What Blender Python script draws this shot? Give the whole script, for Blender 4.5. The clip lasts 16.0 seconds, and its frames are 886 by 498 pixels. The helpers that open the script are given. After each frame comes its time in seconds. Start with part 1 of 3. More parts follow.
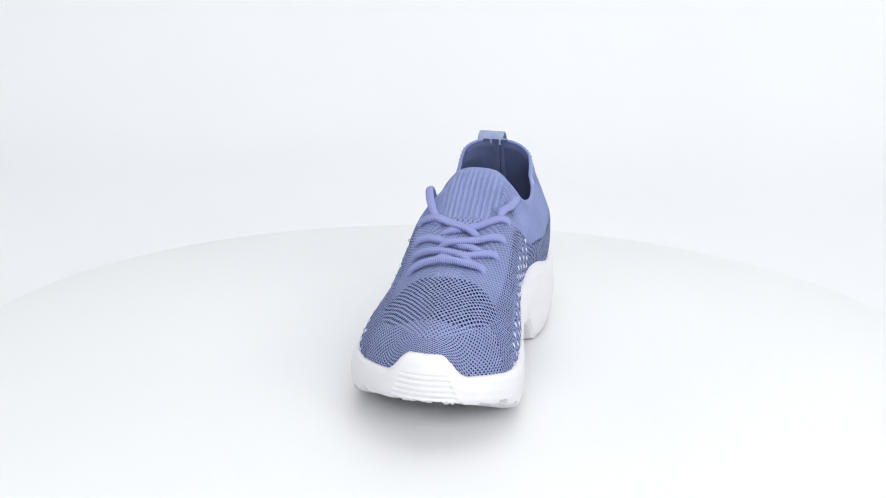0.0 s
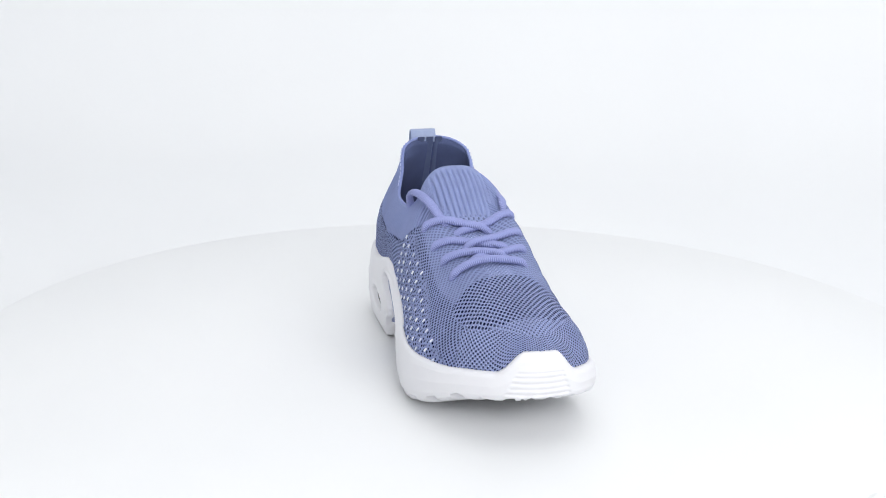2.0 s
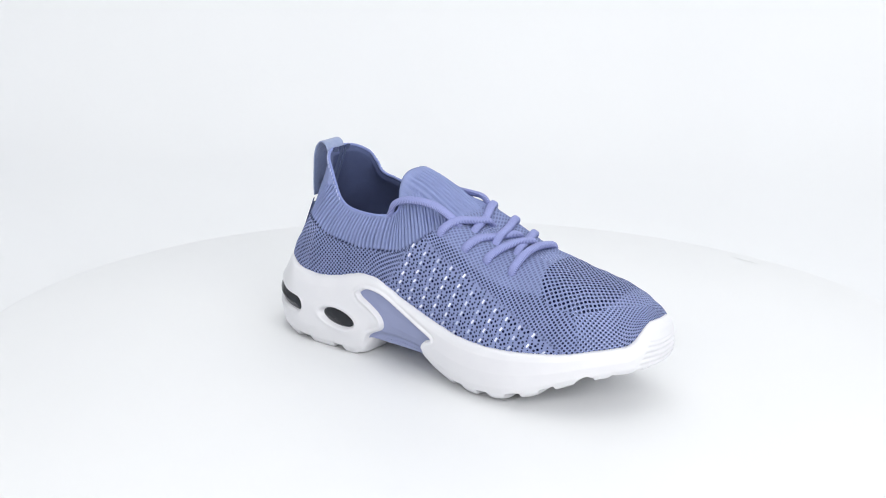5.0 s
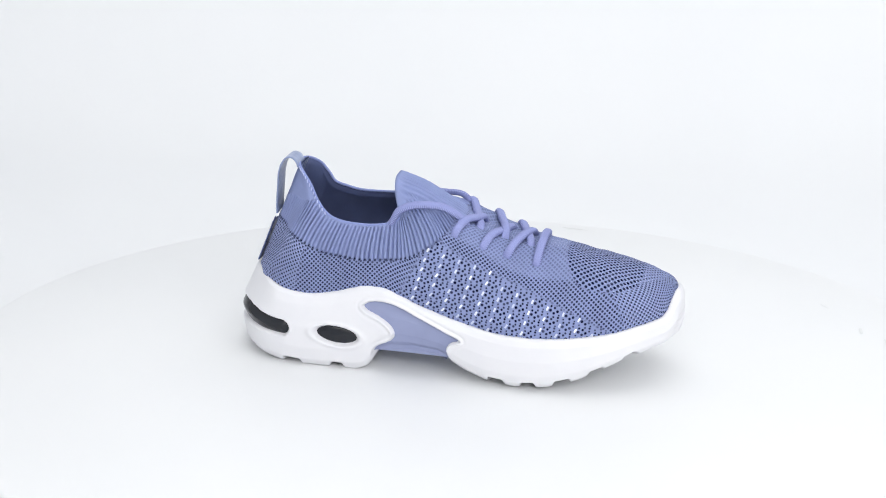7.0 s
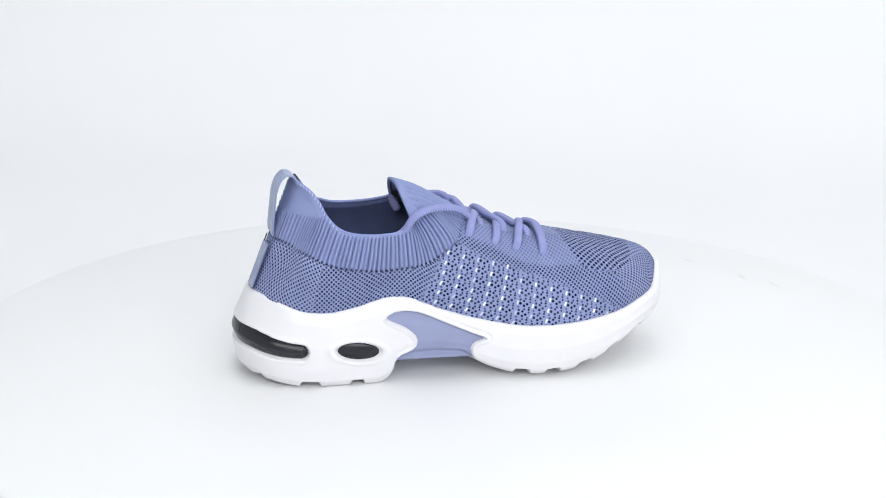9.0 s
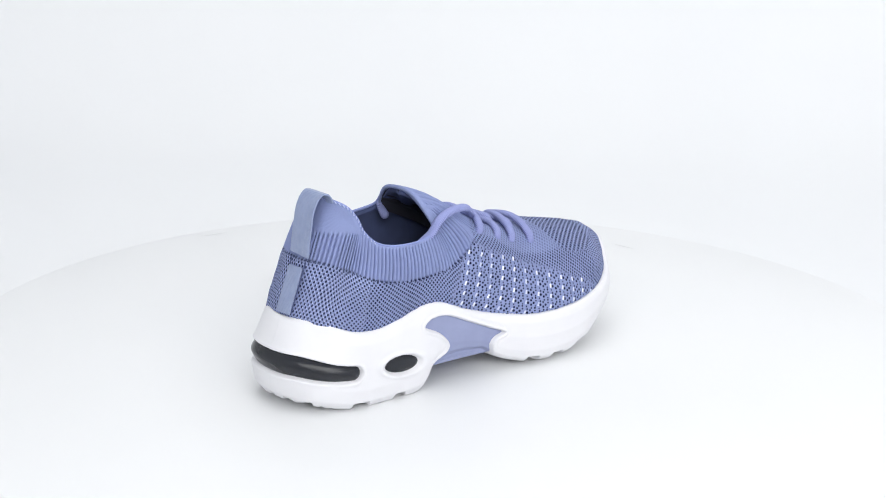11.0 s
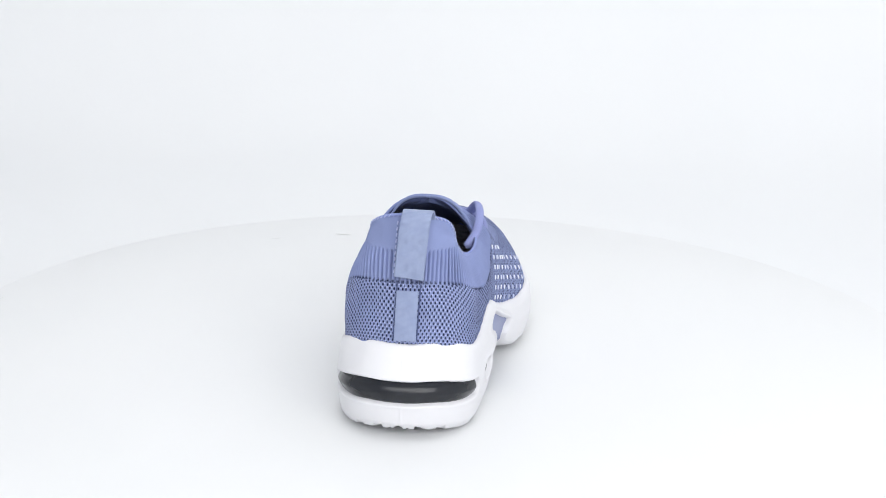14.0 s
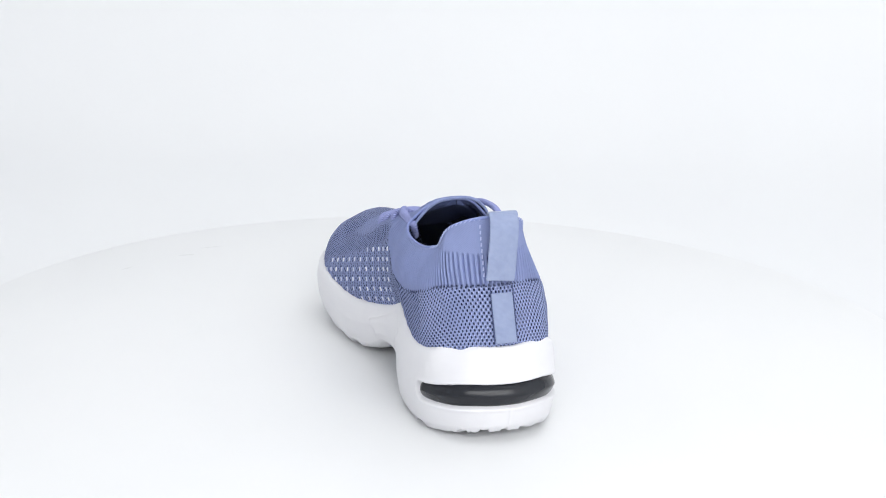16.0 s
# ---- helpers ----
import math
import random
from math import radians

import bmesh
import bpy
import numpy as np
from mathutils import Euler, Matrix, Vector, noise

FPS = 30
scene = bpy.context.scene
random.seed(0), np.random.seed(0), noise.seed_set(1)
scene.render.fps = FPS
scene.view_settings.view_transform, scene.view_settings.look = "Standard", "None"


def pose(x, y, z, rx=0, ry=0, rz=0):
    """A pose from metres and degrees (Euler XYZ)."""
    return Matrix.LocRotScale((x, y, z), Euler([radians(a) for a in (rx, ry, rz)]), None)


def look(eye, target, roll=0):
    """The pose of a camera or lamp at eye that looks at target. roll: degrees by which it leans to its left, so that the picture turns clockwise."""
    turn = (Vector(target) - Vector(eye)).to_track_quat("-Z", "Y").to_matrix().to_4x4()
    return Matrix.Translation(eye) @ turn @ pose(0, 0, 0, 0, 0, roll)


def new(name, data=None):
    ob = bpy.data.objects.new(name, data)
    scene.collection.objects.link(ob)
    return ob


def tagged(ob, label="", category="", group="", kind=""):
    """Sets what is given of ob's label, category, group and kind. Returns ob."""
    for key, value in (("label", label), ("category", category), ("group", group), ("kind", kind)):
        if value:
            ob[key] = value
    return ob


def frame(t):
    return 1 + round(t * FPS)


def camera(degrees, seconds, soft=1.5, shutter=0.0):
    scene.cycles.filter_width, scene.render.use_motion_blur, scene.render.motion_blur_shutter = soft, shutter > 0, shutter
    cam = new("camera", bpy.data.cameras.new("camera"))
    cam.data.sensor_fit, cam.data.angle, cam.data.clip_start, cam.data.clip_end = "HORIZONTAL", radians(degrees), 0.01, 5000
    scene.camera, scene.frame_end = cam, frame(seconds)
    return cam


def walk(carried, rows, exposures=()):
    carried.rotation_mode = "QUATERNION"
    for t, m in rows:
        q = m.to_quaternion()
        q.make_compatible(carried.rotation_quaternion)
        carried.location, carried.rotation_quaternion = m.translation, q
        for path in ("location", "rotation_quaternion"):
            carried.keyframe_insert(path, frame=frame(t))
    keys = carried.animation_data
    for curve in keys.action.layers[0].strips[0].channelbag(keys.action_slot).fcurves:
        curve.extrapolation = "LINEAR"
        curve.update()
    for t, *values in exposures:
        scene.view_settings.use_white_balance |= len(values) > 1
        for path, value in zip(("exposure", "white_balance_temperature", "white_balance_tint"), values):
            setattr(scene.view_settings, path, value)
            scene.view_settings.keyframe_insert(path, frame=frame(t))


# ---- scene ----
cam = camera(28.98, 16.0, soft=1.0)
CAMERA_POSE = pose(0, -1.0, 0.3745, 90 - 16.8375, 0, 0.303) @ pose(0, 0, 0, 0, 0, 1.459)
walk(cam, [(0.0, CAMERA_POSE), (16.0, CAMERA_POSE)], exposures=[(0.0, -0.08), (16.0, -0.08)])


# ---- light: a white studio with a long softbox in front and one overhead ----
world = bpy.data.worlds.new("studio_air")
scene.world = world
world.use_nodes = True
world.node_tree.nodes["Background"].inputs[0].default_value = (0.93, 0.97, 1.0, 1)
world.node_tree.nodes["Background"].inputs[1].default_value = 0.4


def softbox(name, eye, target, sx, sy, watts, colour):
    data = bpy.data.lights.new(name, "AREA")
    data.shape, data.size, data.size_y = "RECTANGLE", sx, sy
    data.energy, data.color = watts, colour
    ob = new(name, data)
    ob.matrix_world = look(eye, target)
    return ob


softbox("key_softbox", (0.25, -1.62, 0.95), (0.05, 0, 0.05), 2.6, 0.7, 30.0, (1.0, 0.995, 0.99))
softbox("top_softbox", (0.26, 0.22, 1.45), (0.20, 0.22, 0.0), 2.0, 1.8, 10.8, (1.0, 0.995, 1.0))


# ---- node helpers ----
class Nodes:
    """Short hand for a material's node tree."""

    def __init__(self, name, rough=0.5, metallic=0.0, spec=0.5):
        self.mat = bpy.data.materials.new(name)
        self.mat.use_nodes = True
        self.tree = self.mat.node_tree
        self.bsdf = self.tree.nodes["Principled BSDF"]
        self.bsdf.inputs["Roughness"].default_value = rough
        self.bsdf.inputs["Metallic"].default_value = metallic
        self.bsdf.inputs["Specular IOR Level"].default_value = spec

    def node(self, kind, **inputs):
        n = self.tree.nodes.new(kind)
        for key, value in inputs.items():
            self.put(n.inputs[key.replace("_", " ")], value)
        return n

    def put(self, socket, value):
        if isinstance(value, bpy.types.NodeSocket):
            self.tree.links.new(value, socket)
        else:
            socket.default_value = value

    def math(self, op, a, b=0.0, c=0.0):
        n = self.tree.nodes.new("ShaderNodeMath")
        n.operation = op
        for i, value in enumerate((a, b, c)):
            self.put(n.inputs[i], value)
        return n.outputs[0]

    def mix(self, fac, a, b):
        n = self.tree.nodes.new("ShaderNodeMix")
        n.data_type = "RGBA"
        self.put(n.inputs[0], fac)
        self.put(n.inputs[6], a)
        self.put(n.inputs[7], b)
        return n.outputs[2]

    def ramp(self, value, lo, hi, out_lo=0.0, out_hi=1.0):
        n = self.tree.nodes.new("ShaderNodeMapRange")
        n.interpolation_type = "SMOOTHSTEP"
        for i, v in enumerate((value, lo, hi, out_lo, out_hi)):
            self.put(n.inputs[i], v)
        return n.outputs[0]

    def noise(self, scale, detail=3.0, vector=None):
        n = self.node("ShaderNodeTexNoise", Scale=scale, Detail=detail)
        if vector is None:
            vector = self.tree.nodes.new("ShaderNodeTexCoord").outputs["Object"]
        self.put(n.inputs["Vector"], vector)
        return n.outputs["Fac"]

    def bump(self, height, distance, strength=1.0, normal=None):
        n = self.node("ShaderNodeBump", Strength=strength, Distance=distance, Height=height)
        if normal is not None:
            self.put(n.inputs["Normal"], normal)
        return n.outputs[0]

    def attribute(self, name):
        n = self.tree.nodes.new("ShaderNodeAttribute")
        n.attribute_name = name
        return n.outputs["Fac"]

    def finish(self, colour=None, normal=None, rough=None):
        if colour is not None:
            self.put(self.bsdf.inputs["Base Color"], colour)
        if normal is not None:
            self.put(self.bsdf.inputs["Normal"], normal)
        if rough is not None:
            self.put(self.bsdf.inputs["Roughness"], rough)
        return self.mat


def rgb(r, g, b):
    return (r, g, b, 1.0)


LILAC = (0.240, 0.288, 0.508)


def dot_lattice(n, u, v, du, dv, radius, soft):
    """Staggered round holes: 1 in a hole, 0 between."""
    best = None
    for shift in (0.0, 0.5):
        p = n.math("SUBTRACT", n.math("FRACT", n.math("ADD", n.math("DIVIDE", u, du), shift + 100.0)), 0.5)
        q = n.math("SUBTRACT", n.math("FRACT", n.math("ADD", n.math("DIVIDE", v, dv), shift + 100.0)), 0.5)
        d = n.math("SQRT", n.math("ADD", n.math("MULTIPLY", p, p), n.math("MULTIPLY", q, q)))
        h = n.ramp(d, radius + soft, radius - soft)
        best = h if best is None else n.math("MAXIMUM", best, h)
    return best


CELL_U, CELL_V, CELL_SLOPE, CELL_LEAN, CELL_U0, CELL_V0 = 0.0094, 0.0063, 0.30, 0.26, 0.0048, 0.0506


def cell_dots(n, u, v, du, dv, radius, soft):
    """One round hole at an offset in every cell of the openwork."""
    p = n.math("SUBTRACT", n.math("FRACT", n.math("ADD", n.math("DIVIDE", n.math("SUBTRACT", u, CELL_U0 + du), CELL_U), 100.5)), 0.5)
    q = n.math("SUBTRACT", n.math("FRACT", n.math("ADD", n.math("DIVIDE", n.math("SUBTRACT", v, CELL_V0 + dv), CELL_V), 100.5)), 0.5)
    p, q = n.math("MULTIPLY", p, CELL_U), n.math("MULTIPLY", q, CELL_V)
    d = n.math("SQRT", n.math("ADD", n.math("MULTIPLY", p, p), n.math("MULTIPLY", q, q)))
    return n.ramp(d, radius + soft, radius - soft)


def knit_material():
    """Flat-knit yarn; hole sizes follow the knit zones of the upper, their dark depth is painted."""
    n = Nodes("lilac_knit", rough=0.85, spec=0.25)
    sep = n.node("ShaderNodeSeparateXYZ", Vector=n.tree.nodes.new("ShaderNodeUVMap").outputs[0])
    u, v = sep.outputs[0], sep.outputs[1]
    vent, lattice, plain = n.attribute("vent_zone"), n.attribute("open_zone"), n.attribute("plain_zone")
    flat = n.tree.nodes.new("ShaderNodeUVMap")
    flat.uv_map = "Plan"
    plan = n.node("ShaderNodeSeparateXYZ", Vector=flat.outputs[0])
    top = n.attribute("top_zone")
    girth = n.attribute("girth_zone")
    flat_girth = n.tree.nodes.new("ShaderNodeUVMap")
    flat_girth.uv_map = "Girth"
    band = n.node("ShaderNodeSeparateXYZ", Vector=flat_girth.outputs[0])
    faint = n.math("SUBTRACT", 1.0, n.math("MULTIPLY", top, 0.55))
    top = n.math("MULTIPLY", top, n.math("SUBTRACT", 1.0, girth))
    side = n.math("SUBTRACT", n.math("SUBTRACT", 1.0, top), girth)
    pin_holes = n.math("MULTIPLY", n.math("MULTIPLY", girth, faint), dot_lattice(n, band.outputs[0], band.outputs[1], 0.0028, 0.0028, 0.235, 0.055))
    small = n.math("ADD", n.math("MULTIPLY", side, dot_lattice(n, u, v, 0.0031, 0.0036, 0.212, 0.06)),
                   n.math("MULTIPLY", top, n.math("MULTIPLY", dot_lattice(n, plan.outputs[0], plan.outputs[1], 0.0030, 0.0028, 0.18, 0.07), n.ramp(plan.outputs[0], 0.106, 0.120, 0.50, 0.95))))
    small = n.math("ADD", small, pin_holes)
    large = dot_lattice(n, plan.outputs[0], plan.outputs[1], 0.0037, 0.0033, 0.245, 0.05)
    flank = n.tree.nodes.new("ShaderNodeUVMap")
    flank.uv_map = "Flank"
    cell = n.node("ShaderNodeSeparateXYZ", Vector=flank.outputs[0])
    along, level = cell.outputs[0], cell.outputs[1]
    wide = None
    for du, dv, r in ((0.0018, -0.0001, 0.00082), (0.0016, 0.0021, 0.00060), (0.0041, -0.0010, 0.00072), (0.0038, 0.0018, 0.00066),
                      (0.0058, 0.0004, 0.00074), (0.0046, -0.0030, 0.00056), (-0.0022, -0.0026, 0.00060), (-0.0019, 0.0020, 0.00050),
                      (0.0009, -0.0025, 0.00045), (0.0072, -0.0013, 0.00045)):
        h = cell_dots(n, along, level, du, dv, r, 0.00025)
        wide = h if wide is None else n.math("MAXIMUM", wide, h)
    small = n.math("MULTIPLY", small, n.math("SUBTRACT", 1.0, n.math("MAXIMUM", plain, n.math("MAXIMUM", vent, lattice))))
    uneven = n.ramp(n.noise(420.0, 2.0), 0.30, 0.60, 0.75, 1.0)
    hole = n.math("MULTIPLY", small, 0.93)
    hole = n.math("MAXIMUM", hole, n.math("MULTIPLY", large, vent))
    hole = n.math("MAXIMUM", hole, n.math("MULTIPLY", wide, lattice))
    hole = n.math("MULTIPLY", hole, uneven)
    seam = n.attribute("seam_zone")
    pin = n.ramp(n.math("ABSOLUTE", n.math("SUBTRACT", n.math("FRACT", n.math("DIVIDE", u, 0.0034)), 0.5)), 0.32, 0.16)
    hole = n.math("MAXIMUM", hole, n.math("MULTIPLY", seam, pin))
    # highlights on the yarn beside the holes, put into the colour as pale dots
    pale = dot_lattice(n, n.math("ADD", u, 0.0009), n.math("ADD", v, 0.0008), 0.0033, 0.0038, 0.13, 0.10)
    pale = n.math("MULTIPLY", pale, n.math("SUBTRACT", 1.0, n.math("MAXIMUM", girth, n.math("MAXIMUM", plain, hole))))
    wale = n.math("SINE", n.math("MULTIPLY", u, 2 * math.pi / 0.0009))
    course = n.math("SINE", n.math("MULTIPLY", v, 2 * math.pi / 0.0012))
    yarn = n.math("MULTIPLY", wale, course)
    blotch = n.noise(60.0, 3.0)
    fibre = n.noise(2500.0, 2.0)
    base = n.mix(n.ramp(blotch, 0.3, 0.7), rgb(*[c * 0.94 for c in LILAC]), rgb(*[c * 1.06 for c in LILAC]))
    base = n.mix(n.math("MULTIPLY", fibre, 0.30), base, rgb(0.31, 0.36, 0.63))
    base = n.mix(n.math("MULTIPLY", pale, 0.75), base, rgb(0.50, 0.55, 0.80))
    # shade inside the holes painted near-black; the mesh has no openings
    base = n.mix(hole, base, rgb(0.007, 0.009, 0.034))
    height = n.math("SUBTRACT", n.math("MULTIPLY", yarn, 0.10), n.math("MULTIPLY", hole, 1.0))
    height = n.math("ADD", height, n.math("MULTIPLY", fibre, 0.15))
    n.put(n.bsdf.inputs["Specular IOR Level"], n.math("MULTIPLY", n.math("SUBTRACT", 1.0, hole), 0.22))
    return n.finish(base, n.bump(height, 0.0007, 0.9))


def cord_material():
    n = Nodes("lilac_cord", rough=0.75, spec=0.3)
    sep = n.node("ShaderNodeSeparateXYZ", Vector=n.tree.nodes.new("ShaderNodeUVMap").outputs[0])
    rows = n.math("SINE", n.math("MULTIPLY", sep.outputs[0], 2 * math.pi / 0.0011))
    band = n.math("SINE", n.math("ADD", n.math("MULTIPLY", sep.outputs[1], 4 * math.pi), 1.2))
    h = n.math("ADD", n.math("MULTIPLY", n.math("MULTIPLY", rows, n.math("MAXIMUM", band, 0.0)), 0.7), n.noise(1800.0))
    col = n.mix(n.ramp(h, -0.2, 1.2), rgb(0.19, 0.22, 0.46), rgb(0.35, 0.385, 0.68))
    return n.finish(col, n.bump(h, 0.00030, 0.8))


def plain_material(name, colour, other, rough, scale=120.0, bump=0.0001, spec=0.5, fine=900.0):
    n = Nodes(name, rough=rough, spec=spec)
    blotch = n.noise(scale, 4.0)
    grain = n.noise(fine, 2.0)
    col = n.mix(n.ramp(blotch, 0.3, 0.7), rgb(*colour), rgb(*other))
    return n.finish(col, n.bump(grain, bump, 0.5), n.ramp(blotch, 0.2, 0.8, rough * 0.85, min(1.0, rough * 1.15)))


def ribbon_material():
    n = Nodes("lilac_ribbon", rough=0.30, spec=0.5)
    sep = n.node("ShaderNodeSeparateXYZ", Vector=n.tree.nodes.new("ShaderNodeTexCoord").outputs["Object"])
    weave = n.math("SINE", n.math("MULTIPLY", sep.outputs[2], 2 * math.pi / 0.0006))
    col = n.mix(n.ramp(n.noise(200.0), 0.3, 0.7), rgb(0.25, 0.305, 0.48), rgb(0.28, 0.335, 0.51))
    creases = n.bump(n.noise(95.0, 2.0), 0.0022, 0.8)
    return n.finish(col, n.bump(weave, 0.0001, 0.5, creases))


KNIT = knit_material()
CORD = cord_material()
RIBBON = ribbon_material()
INSOLE = plain_material("insole_cloth", (0.028, 0.03, 0.05), (0.036, 0.038, 0.06), 0.9, 80, 0.0003)
LINING = plain_material("lining_cloth", (0.062, 0.082, 0.185), (0.078, 0.102, 0.220), 0.9, 80, 0.0003)
RUBBER = plain_material("white_foam", (0.765, 0.765, 0.80), (0.785, 0.785, 0.815), 0.45, 60, 0.00006)
SHANK = plain_material("lilac_rubber", (0.265, 0.298, 0.475), (0.285, 0.318, 0.50), 0.5, 90, 0.00006)
TAPE = plain_material("navy_tape", (0.085, 0.110, 0.215), (0.105, 0.132, 0.25), 0.35, 150, 0.0002)
EDGE = plain_material("lilac_edge", (0.21, 0.26, 0.53), (0.25, 0.30, 0.58), 0.8, 900, 0.0002)
BLACK = plain_material("black_gloss", (0.016, 0.018, 0.024), (0.022, 0.024, 0.03), 0.2, 40, 0.00001, spec=0.32)


def thread_material():
    n = Nodes("white_thread", rough=0.7)
    info = n.tree.nodes.new("ShaderNodeObjectInfo")
    col = n.mix(info.outputs["Random"], rgb(0.50, 0.55, 0.73), rgb(0.86, 0.88, 0.92))
    return n.finish(col, n.bump(n.noise(900.0), 0.0001, 0.5))


THREAD = thread_material()
STITCH = plain_material("pale_stitch", (0.40, 0.45, 0.70), (0.48, 0.53, 0.76), 0.7, 300, 0.0001)
BOARD = plain_material("white_board", (0.815, 0.826, 0.836), (0.83, 0.839, 0.848), 0.5, 7, 0.00005, fine=400.0)
PAPER = plain_material("white_paper", (0.837, 0.850, 0.866), (0.849, 0.861, 0.875), 0.8, 3, 0.0001, fine=300.0)


# ---- mesh helpers ----
def finish_mesh(bm, name, smooth=True):
    me = bpy.data.meshes.new(name)
    bm.to_mesh(me)
    bm.free()
    if smooth:
        me.polygons.foreach_set("use_smooth", [True] * len(me.polygons))
    return me


def part(name, data, material, parent, label=""):
    """Links a bmesh or a mesh as one object under a thing or a part."""
    me = finish_mesh(data, name) if isinstance(data, bmesh.types.BMesh) else data
    if not me.materials:
        me.materials.append(material)
    ob = new(name, me)
    ob.parent = parent
    return tagged(ob, label)


def grid_mesh(name, pts, closed_u=False, keep=None, uv=None, attributes=None, flip=False, plan=None, flank=None, girth=None):
    """A mesh from an array of points [columns, rows, 3]."""
    nu, nv = pts.shape[:2]
    faces, loops_uv = [], []
    for i in range(nu if closed_u else nu - 1):
        j = (i + 1) % nu
        for k in range(nv - 1):
            q = [(i, k), (j, k), (j, k + 1), (i, k + 1)]
            if keep is not None and not all(keep[a, b] for a, b in q):
                continue
            faces.append(q[::-1] if flip else q)
    me = bpy.data.meshes.new(name)
    me.from_pydata(pts.reshape(-1, 3).tolist(), [], [[a * nv + b for a, b in q] for q in faces])
    if uv is not None:
        layer = me.uv_layers.new(name="UVMap")
        flat = np.array([uv[a, b] for q in faces for a, b in q], dtype=np.float32)
        layer.data.foreach_set("uv", flat.ravel())
    for title, places in (("Plan", plan), ("Flank", flank), ("Girth", girth)):
        if places is not None:
            layer = me.uv_layers.new(name=title)
            flat = np.array([places[a, b] for q in faces for a, b in q], dtype=np.float32)
            layer.data.foreach_set("uv", flat.ravel())
    for key, values in (attributes or {}).items():
        at = me.attributes.new(key, "FLOAT", "POINT")
        at.data.foreach_set("value", values.astype(np.float32).ravel())
    me.polygons.foreach_set("use_smooth", [True] * len(me.polygons))
    if keep is not None:
        bm = bmesh.new()
        bm.from_mesh(me)
        bmesh.ops.delete(bm, geom=[v for v in bm.verts if not v.link_faces], context="VERTS")
        bm.to_mesh(me)
        bm.free()
    me.update()
    return me


def smoothstep(a, b, x):
    t = np.clip((np.asarray(x, float) - a) / (b - a), 0, 1)
    return t * t * (3 - 2 * t)


def knots(x, pairs, soften=0.004):
    """A softened line through knots (position, value)."""
    xs, ys = np.array([p[0] for p in pairs]), np.array([p[1] for p in pairs])
    x = np.asarray(x, float)
    return sum(np.interp(x + d * soften, xs, ys) for d in (-1.5, -0.75, 0, 0.75, 1.5)) / 5


def spline(points, t):
    """Catmull-Rom through points; t runs from 0 to 1 along the chord lengths."""
    p = np.array(points, float)
    c = np.concatenate([[0], np.cumsum(np.linalg.norm(np.diff(p, axis=0), axis=1))])
    x = np.clip(np.asarray(t, float), 0, 1) * c[-1]
    i = np.clip(np.searchsorted(c, x, side="right") - 1, 0, len(p) - 2)
    m = np.zeros_like(p)
    m[1:-1] = (p[2:] - p[:-2]) / (c[2:] - c[:-2])[:, None]
    m[0], m[-1] = (p[1] - p[0]) / (c[1] - c[0]), (p[-1] - p[-2]) / (c[-1] - c[-2])
    h = (c[i + 1] - c[i])
    s = ((x - c[i]) / h)[..., None]
    h = h[..., None]
    return ((2 * s**3 - 3 * s**2 + 1) * p[i] + (s**3 - 2 * s**2 + s) * h * m[i]
            + (-2 * s**3 + 3 * s**2) * p[i + 1] + (s**3 - s**2) * h * m[i + 1])


def polygon_distance(x, z, poly):
    """Signed distance to a closed polygon, negative inside."""
    poly = np.array(poly)
    best, inside = np.full(x.shape, 9.0), np.zeros(x.shape, bool)
    for a, b in zip(poly, np.roll(poly, -1, axis=0)):
        d = b - a
        s = np.clip(((x - a[0]) * d[0] + (z - a[1]) * d[1]) / (d @ d), 0, 1)
        best = np.minimum(best, np.hypot(x - a[0] - s * d[0], z - a[1] - s * d[1]))
        if d[1] != 0:
            inside ^= ((a[1] > z) != (b[1] > z)) & (x < a[0] + (z - a[1]) / d[1] * d[0])
    return np.where(inside, -best, best)


# ---- the shoe's plan: x to the toe, y to its left, z up; the turntable's axis is the origin ----
TOE, HEEL = 0.1452, -0.1305
TOE_SKEW = 0.006


def half_width(x, side=0):
    """Half the sole's width; side -1 is the outer (right) side, 1 the inner, 0 the mean."""
    outer = knots(x, [(-0.13, 0.0385), (-0.09, 0.0388), (-0.05, 0.0402), (-0.02, 0.0412), (0.009, 0.0436),
                      (0.02, 0.0462), (0.0365, 0.0498), (0.06, 0.0522), (0.075, 0.0527), (0.14, 0.0527)], 0.006)
    inner = knots(x, [(-0.13, 0.0425), (-0.09, 0.0430), (-0.07, 0.0440), (-0.05, 0.0420), (-0.03, 0.0370), (-0.01, 0.0365),
                      (0.02, 0.0410), (0.045, 0.0470), (0.07, 0.0500), (0.14, 0.0500)], 0.006)
    return outer if side < 0 else inner if side > 0 else (outer + inner) / 2


def half_outline(side):
    """The sole's outline on one side, from the toe's tip to the heel's."""
    start, n, heel_start, m = (0.066, 1.95, -0.085, 2.2) if side < 0 else (0.080, 2.15, -0.085, 2.2)
    a = np.linspace(0, math.pi / 2, 160)
    toe_x = start + (TOE - start) * np.cos(a) ** (2 / n)
    mid_x = np.linspace(start, heel_start, 200)[1:-1]
    heel_x = heel_start + (HEEL - heel_start) * np.sin(a) ** (2 / m)
    x = np.concatenate([toe_x, mid_x, heel_x])
    y = np.concatenate([half_width(toe_x, side) * np.sin(a) ** (2 / n), half_width(mid_x, side), half_width(heel_x, side) * np.cos(a) ** (2 / m)])
    return np.stack([x, side * y + TOE_SKEW * smoothstep(0.05, 0.14, x) + 0.002 * smoothstep(-0.11, -0.13, x)], 1)


